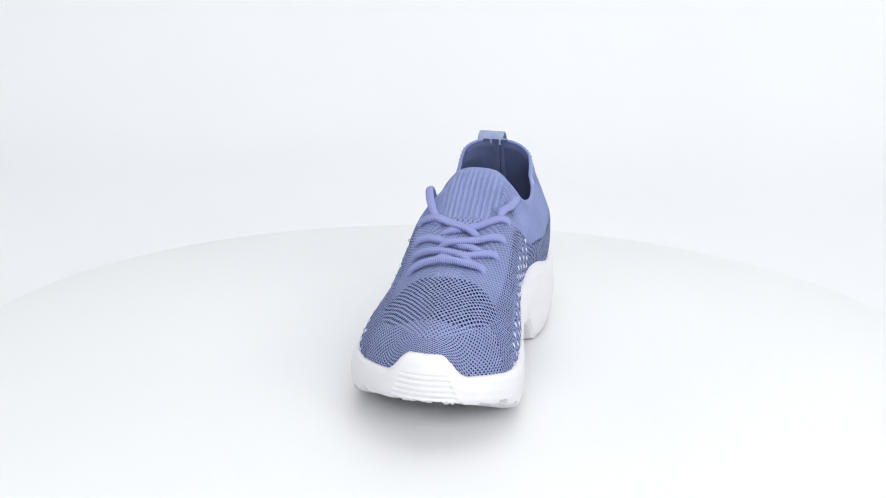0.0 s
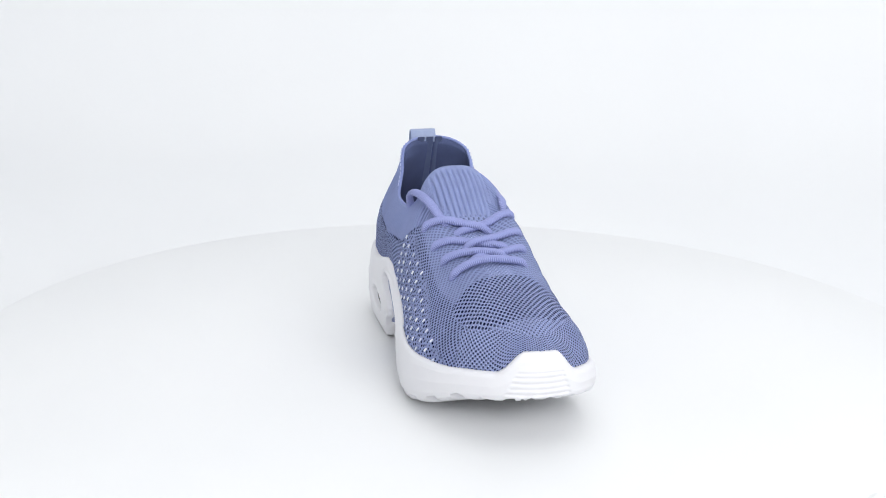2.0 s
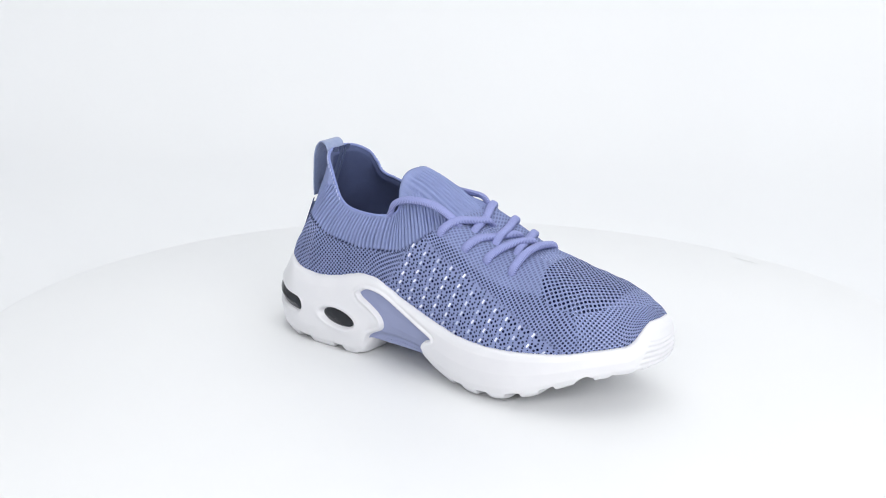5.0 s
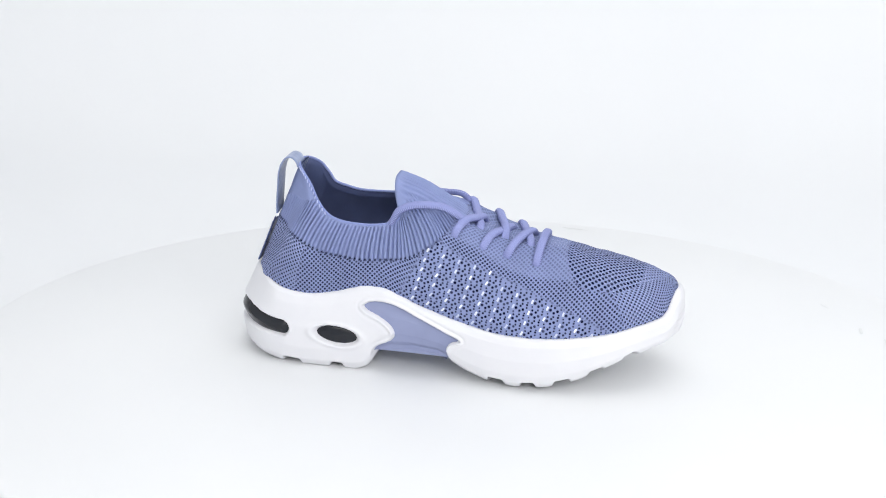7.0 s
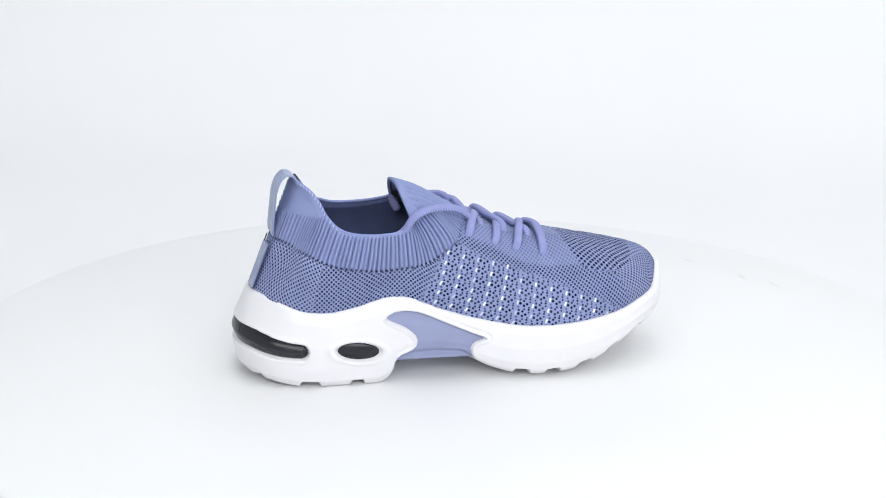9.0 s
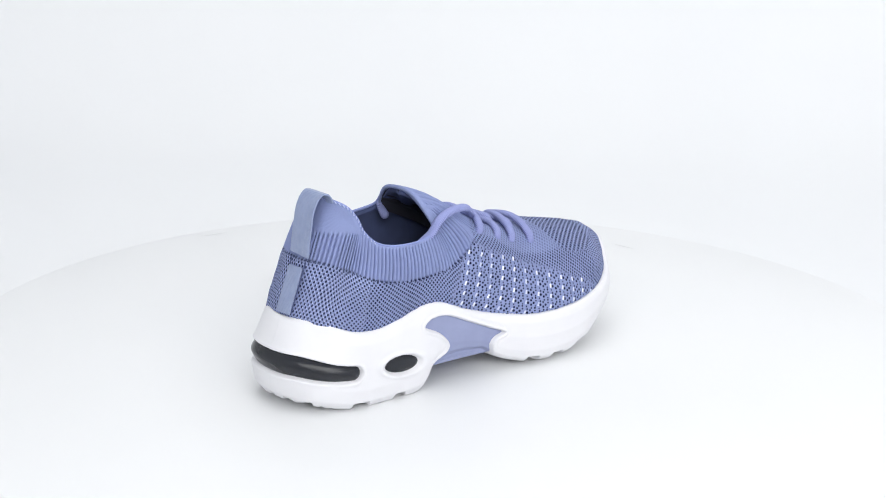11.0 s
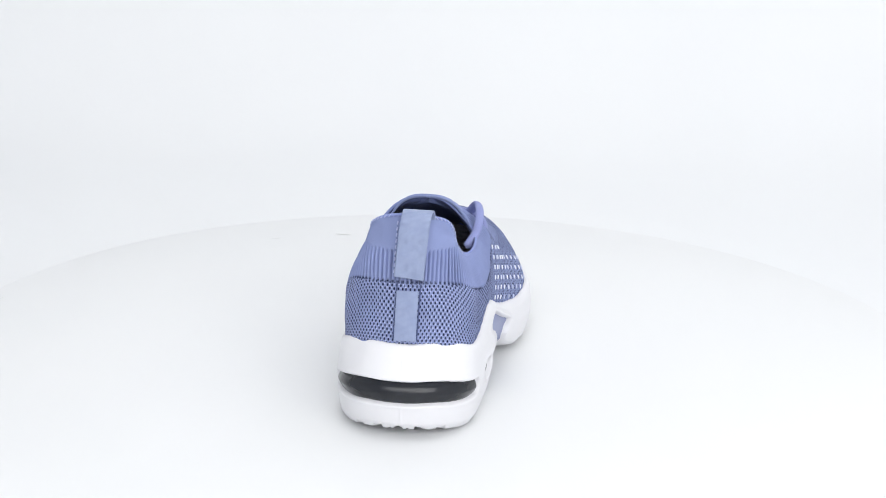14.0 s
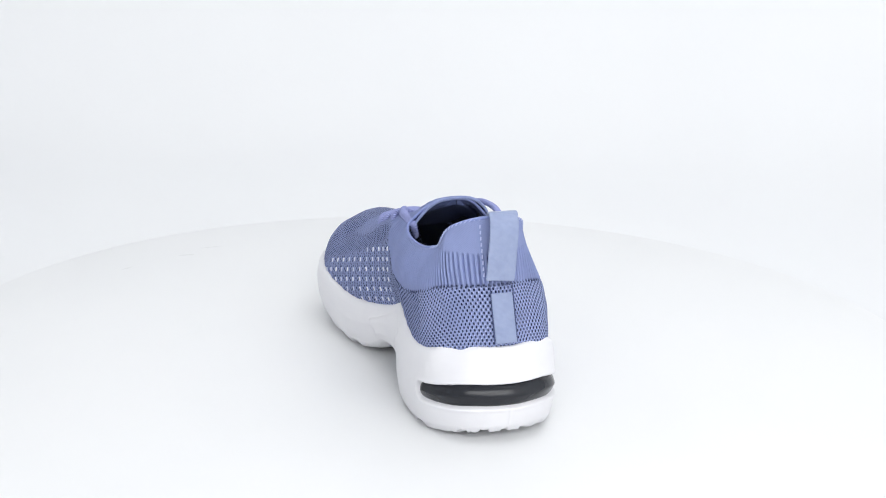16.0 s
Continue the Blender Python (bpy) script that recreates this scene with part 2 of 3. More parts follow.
def outline(count):
    """The outline, half its points on either side: toe, right side, heel, left side. Points, normals, arc length from the heel."""
    p, arc = [], []
    for side in (-1, 1):
        h = half_outline(side)
        c = np.concatenate([[0], np.cumsum(np.linalg.norm(np.diff(h, axis=0), axis=1))])
        s = np.linspace(0, c[-1], count // 2, endpoint=False) if side < 0 else np.linspace(c[-1], 0, count // 2, endpoint=False)
        p.append(np.stack([np.interp(s, c, h[:, i]) for i in (0, 1)], 1))
        arc.append(side * (c[-1] - s))
    p, arc = np.concatenate(p), np.concatenate(arc)
    for _ in range(4):
        p = (np.roll(p, 1, 0) + 2 * p + np.roll(p, -1, 0)) / 4
    d = np.roll(p, -1, 0) - np.roll(p, 1, 0)
    nrm = np.stack([d[:, 1], -d[:, 0]], 1)
    nrm /= np.linalg.norm(nrm, axis=1)[:, None]
    if np.mean(np.sum(nrm * p, 1)) < 0:
        nrm = -nrm
    return p, nrm, arc, arc[-1] - arc[0]


def lip_height(x, y):
    z = knots(x, [(-0.1285, 0.0531), (-0.115, 0.0527), (-0.1105, 0.0515), (-0.097, 0.0470), (-0.08, 0.0450),
                  (-0.063, 0.0483), (-0.046, 0.0536), (-0.0358, 0.0537), (-0.029, 0.0516), (-0.0119, 0.0440),
                  (0.0053, 0.0385), (0.0228, 0.0345), (0.0396, 0.0323), (0.0563, 0.0322), (0.073, 0.0330),
                  (0.0895, 0.0342), (0.1059, 0.0356), (0.118, 0.0381), (0.13, 0.0404), (0.14, 0.0418)], 0.003)
    return z + 0.0128 * smoothstep(0.0255, 0.0090, np.abs(y - TOE_SKEW)) * smoothstep(0.116, 0.134, x)


def sole_bottom(x, treads=True):
    z = knots(x, [(-0.1305, 0.0062), (-0.115, 0.0034), (-0.098, 0.0008), (-0.085, 0.0), (-0.049, 0.0), (-0.0425, 0.0035),
                  (-0.038, 0.0135), (-0.03, 0.0165), (-0.015, 0.0175), (0.002, 0.0160), (0.007, 0.0125), (0.0169, 0.0072),
                  (0.0305, 0.0032), (0.0474, 0.0016), (0.0675, 0.0030), (0.0874, 0.0080), (0.1005, 0.0135), (0.1134, 0.0190),
                  (0.13, 0.0235), (0.146, 0.0270)], 0.0015)
    for centre, half in ((-0.091, 0.0060), (-0.0625, 0.0040), (0.037, 0.0050), (0.0565, 0.0047), (0.0775, 0.0050), (0.0975, 0.0045), (0.117, 0.0045)):
        z = z + 0.0034 * treads * smoothstep(half + 0.0009, half - 0.0009, np.abs(x - centre))
    return z


ARCH = [(-0.0461, 0.0413), (-0.041, 0.0445), (-0.0285, 0.0442), (-0.0114, 0.0370), (0.0057, 0.0295), (0.0145, 0.0257),
        (0.0085, 0.0232), (0.0058, 0.0188), (0.0080, 0.0100), (-0.0400, 0.0100), (-0.0383, 0.0152), (-0.0281, 0.0209),
        (-0.0265, 0.0255), (-0.0292, 0.0302), (-0.0362, 0.0353), (-0.0438, 0.0388)]
ARCH_CURVE = spline(ARCH + ARCH[:1], np.linspace(0, 1, 65)[:-1])
BAR_HALF = 0.0615


def arch_distance(x, z):
    return polygon_distance(x, z, ARCH_CURVE)


def oval_distance(x, z):
    dx, dz = x + 0.0622, z - 0.0213
    dx, dz = dx * 0.995 - dz * 0.10, dz * 0.995 + dx * 0.10
    return (np.sqrt((dx / 0.0132) ** 2 + (dz / 0.0056) ** 2) - 1) * 0.0062


def bar_distance(arc, z):
    """The long window round the heel; arc is measured from the heel's tip."""
    f = np.abs(arc) / BAR_HALF
    h = 0.0064 - 0.0018 * smoothstep(0.4, 1.0, f)
    centre = 0.0278 - 0.0050 * smoothstep(0.25, 1.0, f)
    over = np.maximum(np.abs(arc) - (BAR_HALF - h), 0)
    return np.hypot(over, z - centre) - h


OUT_P, OUT_N, OUT_ARC, PERIMETER = outline(1120)
LIP = lip_height(OUT_P[:, 0], OUT_P[:, 1])
SMOOTH_BOTTOM = sole_bottom(OUT_P[:, 0], False)
BOTTOM = sole_bottom(OUT_P[:, 0])
_ENDS = np.maximum(smoothstep(0.112, 0.122, OUT_P[:, 0]), smoothstep(-0.108, -0.116, OUT_P[:, 0]))
BOTTOM = BOTTOM + _ENDS * 0.0016 * (smoothstep(0.15, 0.45, np.sin(OUT_P[:, 1] * 2 * math.pi / 0.0125 + 0.7)) + 0.5 * smoothstep(0.5, 0.7, np.sin(OUT_P[:, 1] * 2 * math.pi / 0.0052)))


def wall_profile(v):
    return np.interp(v, [0, 0.04, 0.15, 0.45, 0.75, 0.92, 1.0], [-0.0036, -0.0022, -0.0010, 0.0, -0.0006, -0.0020, -0.0044])


def heel_lean(x, v):
    """The heel's wall leans in towards the upper."""
    return -0.0062 * smoothstep(-0.100, -0.122, x) * smoothstep(0.55, 0.0, v)


def wall_offset(arc, x, y, z):
    """Relief of the sole's side: sunk windows, shank bed with its rim, toe ribs, heel seam."""
    d_arch, d_oval, d_bar = arch_distance(x, z), oval_distance(x, z), bar_distance(arc, z)
    side = smoothstep(0.02, 0.03, -y)
    both = smoothstep(0.02, 0.03, np.abs(y))
    back = smoothstep(-0.05, -0.07, x)
    off = -0.0042 * smoothstep(0.0005, -0.0007, d_arch) * side
    off = off - 0.0034 * smoothstep(0.0009, -0.0007, d_oval) * side
    off = off - 0.0034 * smoothstep(0.0008, -0.0007, d_bar) * back
    off = off + 0.0005 * np.exp(-((d_arch - 0.0013) / 0.0006) ** 2) * both * smoothstep(0.016, 0.020, z)
    off = off - 0.0005 * np.exp(-((d_arch - 0.0028) / 0.0007) ** 2) * side * smoothstep(0.016, 0.020, z)
    off = off + 0.0007 * np.exp(-((d_oval - 0.0018) / 0.0010) ** 2) * side
    off = off + 0.0005 * np.exp(-((d_bar - 0.0014) / 0.0008) ** 2) * back
    patch = smoothstep(0.126, 0.130, x) * smoothstep(0.024 - 0.42 * (z - 0.02), 0.022 - 0.42 * (z - 0.02), np.abs(y - TOE_SKEW))
    patch = patch * smoothstep(0.0445, 0.0435, z) * smoothstep(0.0235, 0.0245, z)
    off = off - 0.0009 * patch * (0.5 + 0.5 * np.cos(2 * math.pi * z / 0.0034)) ** 2
    off = off + 0.0003 * np.exp(-(y / 0.0004) ** 2) * smoothstep(-0.1, -0.12, x)
    return off


def wall_point(arc, z, off):
    """A point on the sole's side at an arc length from the heel and a height, moved out by off."""
    i = np.interp(arc, OUT_ARC, np.arange(len(OUT_P)))
    a = np.floor(i).astype(int)
    w = (i - a)[..., None]
    a, b = a % len(OUT_P), (a + 1) % len(OUT_P)
    p, n = OUT_P[a] * (1 - w) + OUT_P[b] * w, OUT_N[a] * (1 - w) + OUT_N[b] * w
    w = w[..., 0]
    lip, low = LIP[a] * (1 - w) + LIP[b] * w, SMOOTH_BOTTOM[a] * (1 - w) + SMOOTH_BOTTOM[b] * w
    v = np.clip((lip - z) / (lip - low), 0, 1)
    q = p + n * (wall_profile(v) + heel_lean(p[..., 0], v) + off)[..., None]
    return np.concatenate([q, np.asarray(z)[..., None]], -1), p


def build_midsole():
    v = np.concatenate([np.linspace(0, 0.1, 6), np.linspace(0.1, 0.95, 46)[1:], np.linspace(0.95, 1, 5)[1:]])
    z = np.maximum(LIP[:, None] + (SMOOTH_BOTTOM - LIP)[:, None] * v[None], BOTTOM[:, None])
    off = wall_offset(OUT_ARC[:, None] + 0 * z, OUT_P[:, :1] + 0 * z, OUT_P[:, 1:] + 0 * z, z)
    wob = np.array([noise.noise((p[0] * 2200, p[1] * 2200, 0)) for p in OUT_P])
    z[:, :3] += wob[:, None] * 0.0005 * np.array([1, 0.7, 0.3])
    xy = OUT_P[:, None] + OUT_N[:, None] * (wall_profile(v)[None] + heel_lean(OUT_P[:, :1], v[None]) + off)[..., None]
    wall = np.concatenate([xy, z[..., None]], -1)
    lean = -heel_lean(OUT_P[:, :1], 0.0)
    inner = np.concatenate([OUT_P - OUT_N * (0.0062 + lean), (LIP - 0.006)[:, None]], 1)[:, None]
    crest = np.concatenate([OUT_P - OUT_N * (0.0050 + lean), (LIP + 0.0004 + 0.0005 * wob)[:, None]], 1)[:, None]
    rings = [inner, crest, wall]
    for k, f in ((0.010, 1.0), (0.012, 0.7), (0.012, 0.35), (0.012, 0.02)):
        q = OUT_P - OUT_N * k
        q = np.stack([q[:, 0] if f == 1 else np.clip(q[:, 0], -0.112, 0.122), q[:, 1] * f], 1)
        rings.append(np.concatenate([q, np.maximum(BOTTOM - 0.0016, 0)[:, None]], 1)[:, None])
    return grid_mesh("midsole", np.concatenate(rings, 1), closed_u=True, flip=False)


def wall_patch(name, arcs, zs, distance, offset, margin):
    """A piece set into the sole's side, cut along a signed distance."""
    a, z = np.meshgrid(arcs, zs, indexing="ij")
    _, p = wall_point(a, z, 0 * a)
    d = distance(a, p[..., 0], z)
    pts, _ = wall_point(a, z, offset(d))
    return grid_mesh(name, pts, keep=d < margin)


def side_arc(x, right=True):
    """The arc length from the heel's tip at which a side has the abscissa x."""
    m = (OUT_P[:, 1] < 0) if right else (OUT_P[:, 1] > 0)
    m &= (OUT_P[:, 0] < 0.1) & (OUT_P[:, 0] > -0.1)
    order = np.argsort(OUT_P[m, 0])
    return np.interp(x, OUT_P[m, 0][order], OUT_ARC[m][order])


# ---- the upper: from the sole's lip to the ridge of the vamp and the rim of the collar ----
RIDGE = [(-0.034, 0.1145), (-0.0177, 0.1082), (0.0014, 0.0968), (0.0189, 0.0866), (0.038, 0.0815), (0.0573, 0.0788),
         (0.0747, 0.0767), (0.0885, 0.0734), (0.1059, 0.0704), (0.118, 0.0681), (0.126, 0.0658), (0.135, 0.0636), (0.15, 0.0600)]
COLLAR = [(-0.0325, 0.0, 0.1140), (-0.0315, 0.010, 0.1120), (-0.0285, 0.020, 0.1040), (-0.0275, 0.0270, 0.0955),
          (-0.036, 0.0295, 0.0925), (-0.050, 0.0298, 0.0916), (-0.065, 0.0280, 0.0928), (-0.0735, 0.0256, 0.0962),
          (-0.0788, 0.0235, 0.1010), (-0.0826, 0.0228, 0.1078), (-0.0874, 0.0205, 0.1142), (-0.0926, 0.0125, 0.1183), (-0.0948, 0.0, 0.1198)]
F_TIP, F_CORNER = 0.50, 0.575
FULL = 0.072


def centre_line(x):
    return np.interp(x, [-0.125, -0.095, -0.06, 0.05, 0.10], [0.002, 0.003, 0.0015, 0.003, 0.004])


def upper_frame(f, side):
    """Foot and top of the upper at the fraction f from toe to heel; side is -1 on the right, 1 on the left."""
    half = len(OUT_P) / 2
    i = f * half if side < 0 else len(OUT_P) - f * half
    a = np.floor(i).astype(int) % len(OUT_P)
    w = (i - np.floor(i))[..., None]
    b = (a + 1) % len(OUT_P)
    p = (OUT_P[a] * (1 - w) + OUT_P[b] * w) - (OUT_N[a] * (1 - w) + OUT_N[b] * w) * (0.0046 + 0.0050 * smoothstep(0.82, 0.95, f))[..., None]
    lip = lip_height(p[..., 0], p[..., 1]) - 0.003
    foot = np.stack([p[..., 0], p[..., 1], lip], -1)
    x_ridge = 0.119 + (-0.0325 - 0.119) * np.clip(f / F_TIP, 0, 1) ** 0.92
    ridge = np.stack([x_ridge, centre_line(x_ridge), knots(x_ridge, RIDGE, 0.004)], -1)
    g1 = np.clip((f - F_TIP) / (F_CORNER - F_TIP), 0, 1)
    g2 = np.clip((f - F_CORNER) / (1 - F_CORNER), 0, 1)
    rim = spline(COLLAR, 0.215 * g1 + 0.785 * g2)
    rim_y = centre_line(rim[..., 0]) + side * rim[..., 1]
    if side > 0:
        rim_y = rim_y + 0.0010 * smoothstep(0.004, 0.016, rim[..., 1])
    rim_z = rim[..., 2] + rim_y * (-0.05 + 0.14 * smoothstep(-0.085, -0.070, rim[..., 0])) * smoothstep(0.0, 0.02, rim[..., 1])
    rim = np.stack([rim[..., 0], rim_y, rim_z], -1)
    return foot, np.where((f < F_TIP)[..., None], ridge, rim)


def upper_point(f, s, side):
    """A point of the upper: s runs from the sole (0) to the ridge or rim (1)."""
    f, s = np.broadcast_arrays(np.asarray(f, float), np.asarray(s, float))
    foot, top = upper_frame(f, side)
    x = foot[..., 0]
    n = knots(x, [(-0.13, 2.3), (0.005, 2.2), (0.035, 1.7), (0.055, 1.62), (0.09, 1.8), (0.115, 2.3), (0.13, 2.7)], 0.005)
    n = n + (2.35 - n) * (n < 2.35) * smoothstep(0.55, 1.0, s)
    a = s * math.pi / 2
    h_vamp, g_vamp = 1 - np.cos(a) ** (2 / n), np.sin(a) ** (2 / n)
    h_wall, g_wall = s ** (2.0 - 1.0 * smoothstep(0.8, 0.95, f)), s
    k = smoothstep(F_CORNER + 0.09, F_TIP - 0.10, f)
    h, g = h_wall + (h_vamp - h_wall) * k, g_wall + (g_vamp - g_wall) * k
    p = np.empty(f.shape + (3,))
    for i in (0, 1):
        p[..., i] = foot[..., i] + (top[..., i] - foot[..., i]) * h
    crown = top[..., 2] + k * (knots(p[..., 0], RIDGE, 0.004) - knots(top[..., 0], RIDGE, 0.004)) * (f < F_TIP)
    p[..., 2] = foot[..., 2] + (crown - foot[..., 2]) * g
    swell = ([(-0.022, 0.0), (-0.004, 0.006), (0.008, 0.0125), (0.024, 0.0100), (0.039, 0.0035), (0.053, 0.0005), (0.075, 0.0)] if side < 0 else
             [(-0.022, 0.0), (-0.004, 0.010), (0.008, 0.0165), (0.024, 0.0160), (0.039, 0.0105), (0.053, 0.0055), (0.080, 0.0)])
    p[..., 2] += k * knots(p[..., 0], swell, 0.005) * smoothstep(0.20, 0.52, s) * smoothstep(0.98, 0.50, s)
    back = smoothstep(0.80, 0.95, f)
    bulge = np.sin(math.pi * s) * (1 - k) * 0.0014 * (1 - back)
    if side > 0:
        bulge = bulge + 0.0050 * np.sin(math.pi * s) * smoothstep(0.20, 0.38, f) * smoothstep(0.75, 0.6, f)
        bulge = bulge + 0.0030 * np.sin(math.pi * s ** 1.8) * smoothstep(0.58, 0.75, f) * smoothstep(0.99, 0.90, f)
    else:
        bulge = bulge + 0.0020 * np.sin(math.pi * s ** 1.8) * smoothstep(0.58, 0.72, f) * smoothstep(0.90, 0.80, f)
    p[..., 1] += side * bulge
    p[..., 0] += (0.0045 if side < 0 else 0.0030) * np.exp(-((f - 0.90) / 0.045) ** 2) * smoothstep(0.05, 0.45, s) * smoothstep(1.0, 0.85, s)
    return p


def cell_place(p):
    """Place of a point in the slanting grid of the openwork."""
    v = p[..., 2] + CELL_SLOPE * p[..., 0]
    return p[..., 0] - CELL_LEAN * (v - CELL_V0), v


def upper_zones(p, f, s):
    """Knit zones: open toe vents, openwork with pale flecks, plain smooth knit, ribbed collar."""
    x, y, z = p[..., 0], np.abs(p[..., 1] - 0.002), p[..., 2]
    vent = smoothstep(1.06, 0.98, np.abs((x - 0.0966) / 0.0236) ** 2.8 + (np.abs(p[..., 1] - 0.004) / (0.0325 - 0.20 * (x - 0.09))) ** 2.8)
    low = knots(x, [(-0.13, 0.087), (-0.1, 0.084), (-0.075, 0.0725), (-0.05, 0.0695), (-0.02, 0.0715), (0.0, 0.084), (0.01, 0.1)], 0.004)
    above = smoothstep(low - 0.0007, low + 0.0007, z)
    rib = above * smoothstep(0.012, 0.004, x)
    heel_cap = smoothstep(-0.072, -0.080, x) * smoothstep(0.0995, 0.101, z)
    rim = smoothstep(0.965, 0.985, s) * (f > F_TIP)
    rib = rib * (1 - heel_cap) * (1 - rim)
    front = knots(z, [(0.03, 0.112), (0.04, 0.098), (0.05, 0.075), (0.06, 0.050), (0.07, 0.022), (0.08, 0.004), (0.09, -0.01)], 0.003)
    lattice = smoothstep(front + 0.003, front - 0.003, x) * smoothstep(-0.024, -0.020, x - 0.5 * (z - 0.055)) * (1 - above) * smoothstep(0.014, 0.02, y)
    plain = np.maximum(above, heel_cap)
    seam = np.exp(-((z - low) / 0.0008) ** 2) * smoothstep(0.006, 0.0, x) * (f > 0.3)
    top = smoothstep(0.50, 0.54, s) * smoothstep(F_TIP, F_TIP - 0.01, f)
    return vent, lattice * (1 - vent), plain, rib, seam, top


RIB_PITCH = 0.0031


def upper_grid(side, columns, rows, f0=0.0, f1=1.0, s0=0.0, s1=1.0):
    f = np.linspace(f0, f1, columns)[:, None]
    s = np.linspace(s0, s1, rows)[None]
    f, s = np.broadcast_arrays(f, s)
    return f, s, upper_point(f, s, side)


def grid_normals(p, side):
    du, dv = np.gradient(p, axis=0), np.gradient(p, axis=1)
    n = np.cross(du, dv)
    n /= np.maximum(np.linalg.norm(n, axis=-1), 1e-12)[..., None]
    return n if side < 0 else -n


def eased(p, f, s, rounds):
    """Rounds the fold where the vamp runs into the collar."""
    even = p.copy()
    for _ in range(rounds):
        even[1:-1] = (even[:-2] + 2 * even[1:-1] + even[2:]) / 4
    ease = smoothstep(0.075, 0.02, np.abs(f - F_TIP)) * smoothstep(0.97, 0.85, s)
    return p + (even - p) * ease[..., None]


def build_upper():
    sheets, uvs, zones, girths = [], [], [], []
    for side in (-1, 1):
        f, s, p = upper_grid(side, 1040, 84)
        p = eased(p, f, s, 400)
        n = grid_normals(p, side)
        if np.mean(n[490, 10:60, 1]) * side < 0:
            n = -n
        vent, lattice, plain, rib, seam, top = upper_zones(p, f, s)
        arc = f * PERIMETER / 2
        rise = np.hypot(np.diff(p[..., 1], axis=1), np.diff(p[..., 2], axis=1))
        around = np.stack([p[..., 0], side * np.concatenate([0 * rise[:, :1], np.cumsum(rise, 1)], 1)], -1)
        mid = smoothstep(0.170, 0.174, f) * smoothstep(0.804, 0.800, f) * (1 - smoothstep(0.90, 0.92, s) * (f < F_TIP))
        groove = (0.5 + 0.5 * np.cos(2 * math.pi * arc / RIB_PITCH)) ** 3.2
        gap = np.linalg.norm(np.gradient(p, axis=0), axis=-1) / (PERIMETER / 2 / 1039)
        rib = rib * np.maximum(smoothstep(0.50, 0.80, gap), f > F_CORNER + 0.05) * (1 - smoothstep(0.78, 0.90, s) * smoothstep(F_TIP + 0.03, F_TIP, f))
        drop = -0.0027 * rib * groove * (0.8 + 0.2 * np.sin(arc * 900))
        slub = 0.00022 * np.sin(p[..., 0] * 420 + 3 * p[..., 1] * 90) * np.sin(p[..., 2] * 300 + p[..., 0] * 130)
        p = p + n * (drop + slub * (1 - rib))[..., None]
        uv = np.stack([arc, side * (1 - s) * FULL], -1)
        if side > 0:
            p, uv = p[::-1], uv[::-1]
            vent, lattice, plain, seam, top = vent[::-1], lattice[::-1], plain[::-1], seam[::-1], top[::-1]
            around, mid = around[::-1], mid[::-1]
        sheets.append(p), uvs.append(uv), girths.append(around), zones.append((vent, lattice, plain, seam, top, mid))
    pts, uv = np.concatenate(sheets), np.concatenate(uvs)
    z = [np.concatenate([a[i] for a in zones]) for i in range(6)]
    plan = np.stack([pts[..., 0], pts[..., 1] * 1.15], -1)
    me = grid_mesh("upper", pts, closed_u=True, uv=uv, attributes={"vent_zone": z[0], "open_zone": z[1], "plain_zone": z[2], "seam_zone": z[3], "top_zone": z[4], "girth_zone": z[5]}, plan=plan, girth=np.concatenate(girths), flank=np.stack(cell_place(pts), -1))
    bm = bmesh.new()
    bm.from_mesh(me)
    bmesh.ops.remove_doubles(bm, verts=[v for v in bm.verts if abs(v.co.y - 0.004) < 0.004], dist=2e-5)
    bm.to_mesh(me)
    bm.free()
    return me


def build_lining():
    sheets = []
    for side in (-1, 1):
        f, s, p = upper_grid(side, 220, 30, F_TIP - 0.36, 1.0, 0.12, 1.0)
        p = eased(p, f, s, 26)
        n = grid_normals(p, side)
        if np.mean(n[160, :, 1]) * side < 0:
            n = -n
        deep = np.where(f < F_TIP, 0.0034, np.interp(s, [0, 0.97, 1.0], [0.0030, 0.0030, 0.0]))
        q = p - n * deep[..., None]
        q[:, -1, 2] += 0.0003
        sheets.append(q if side < 0 else q[::-1])
    return grid_mesh("lining", np.concatenate(sheets), flip=True)


def build_insole():
    bm = bmesh.new()
    rows = []
    for x in np.linspace(-0.112, 0.06, 30):
        w = float(half_width(x)) - 0.008
        w *= math.sqrt(max(0.02, 1 - max(0, (-0.085 - x) / 0.029) ** 2))
        rows.append([bm.verts.new((x, w * k, 0.036 + 0.004 * k * k)) for k in np.linspace(-1, 1, 9)])
    for a, b in zip(rows, rows[1:]):
        for i in range(8):
            bm.faces.new((a[i], b[i], b[i + 1], a[i + 1]))
    return bm


def rim_roll(side):
    """The rolled edge along the collar."""
    f = np.linspace(F_TIP, 1.0, 160)
    _, top = upper_frame(f, side)
    return top - np.array([0, side * 0.0008, 0])


def rim_at(f, side):
    return upper_frame(np.array(f), side)[1]


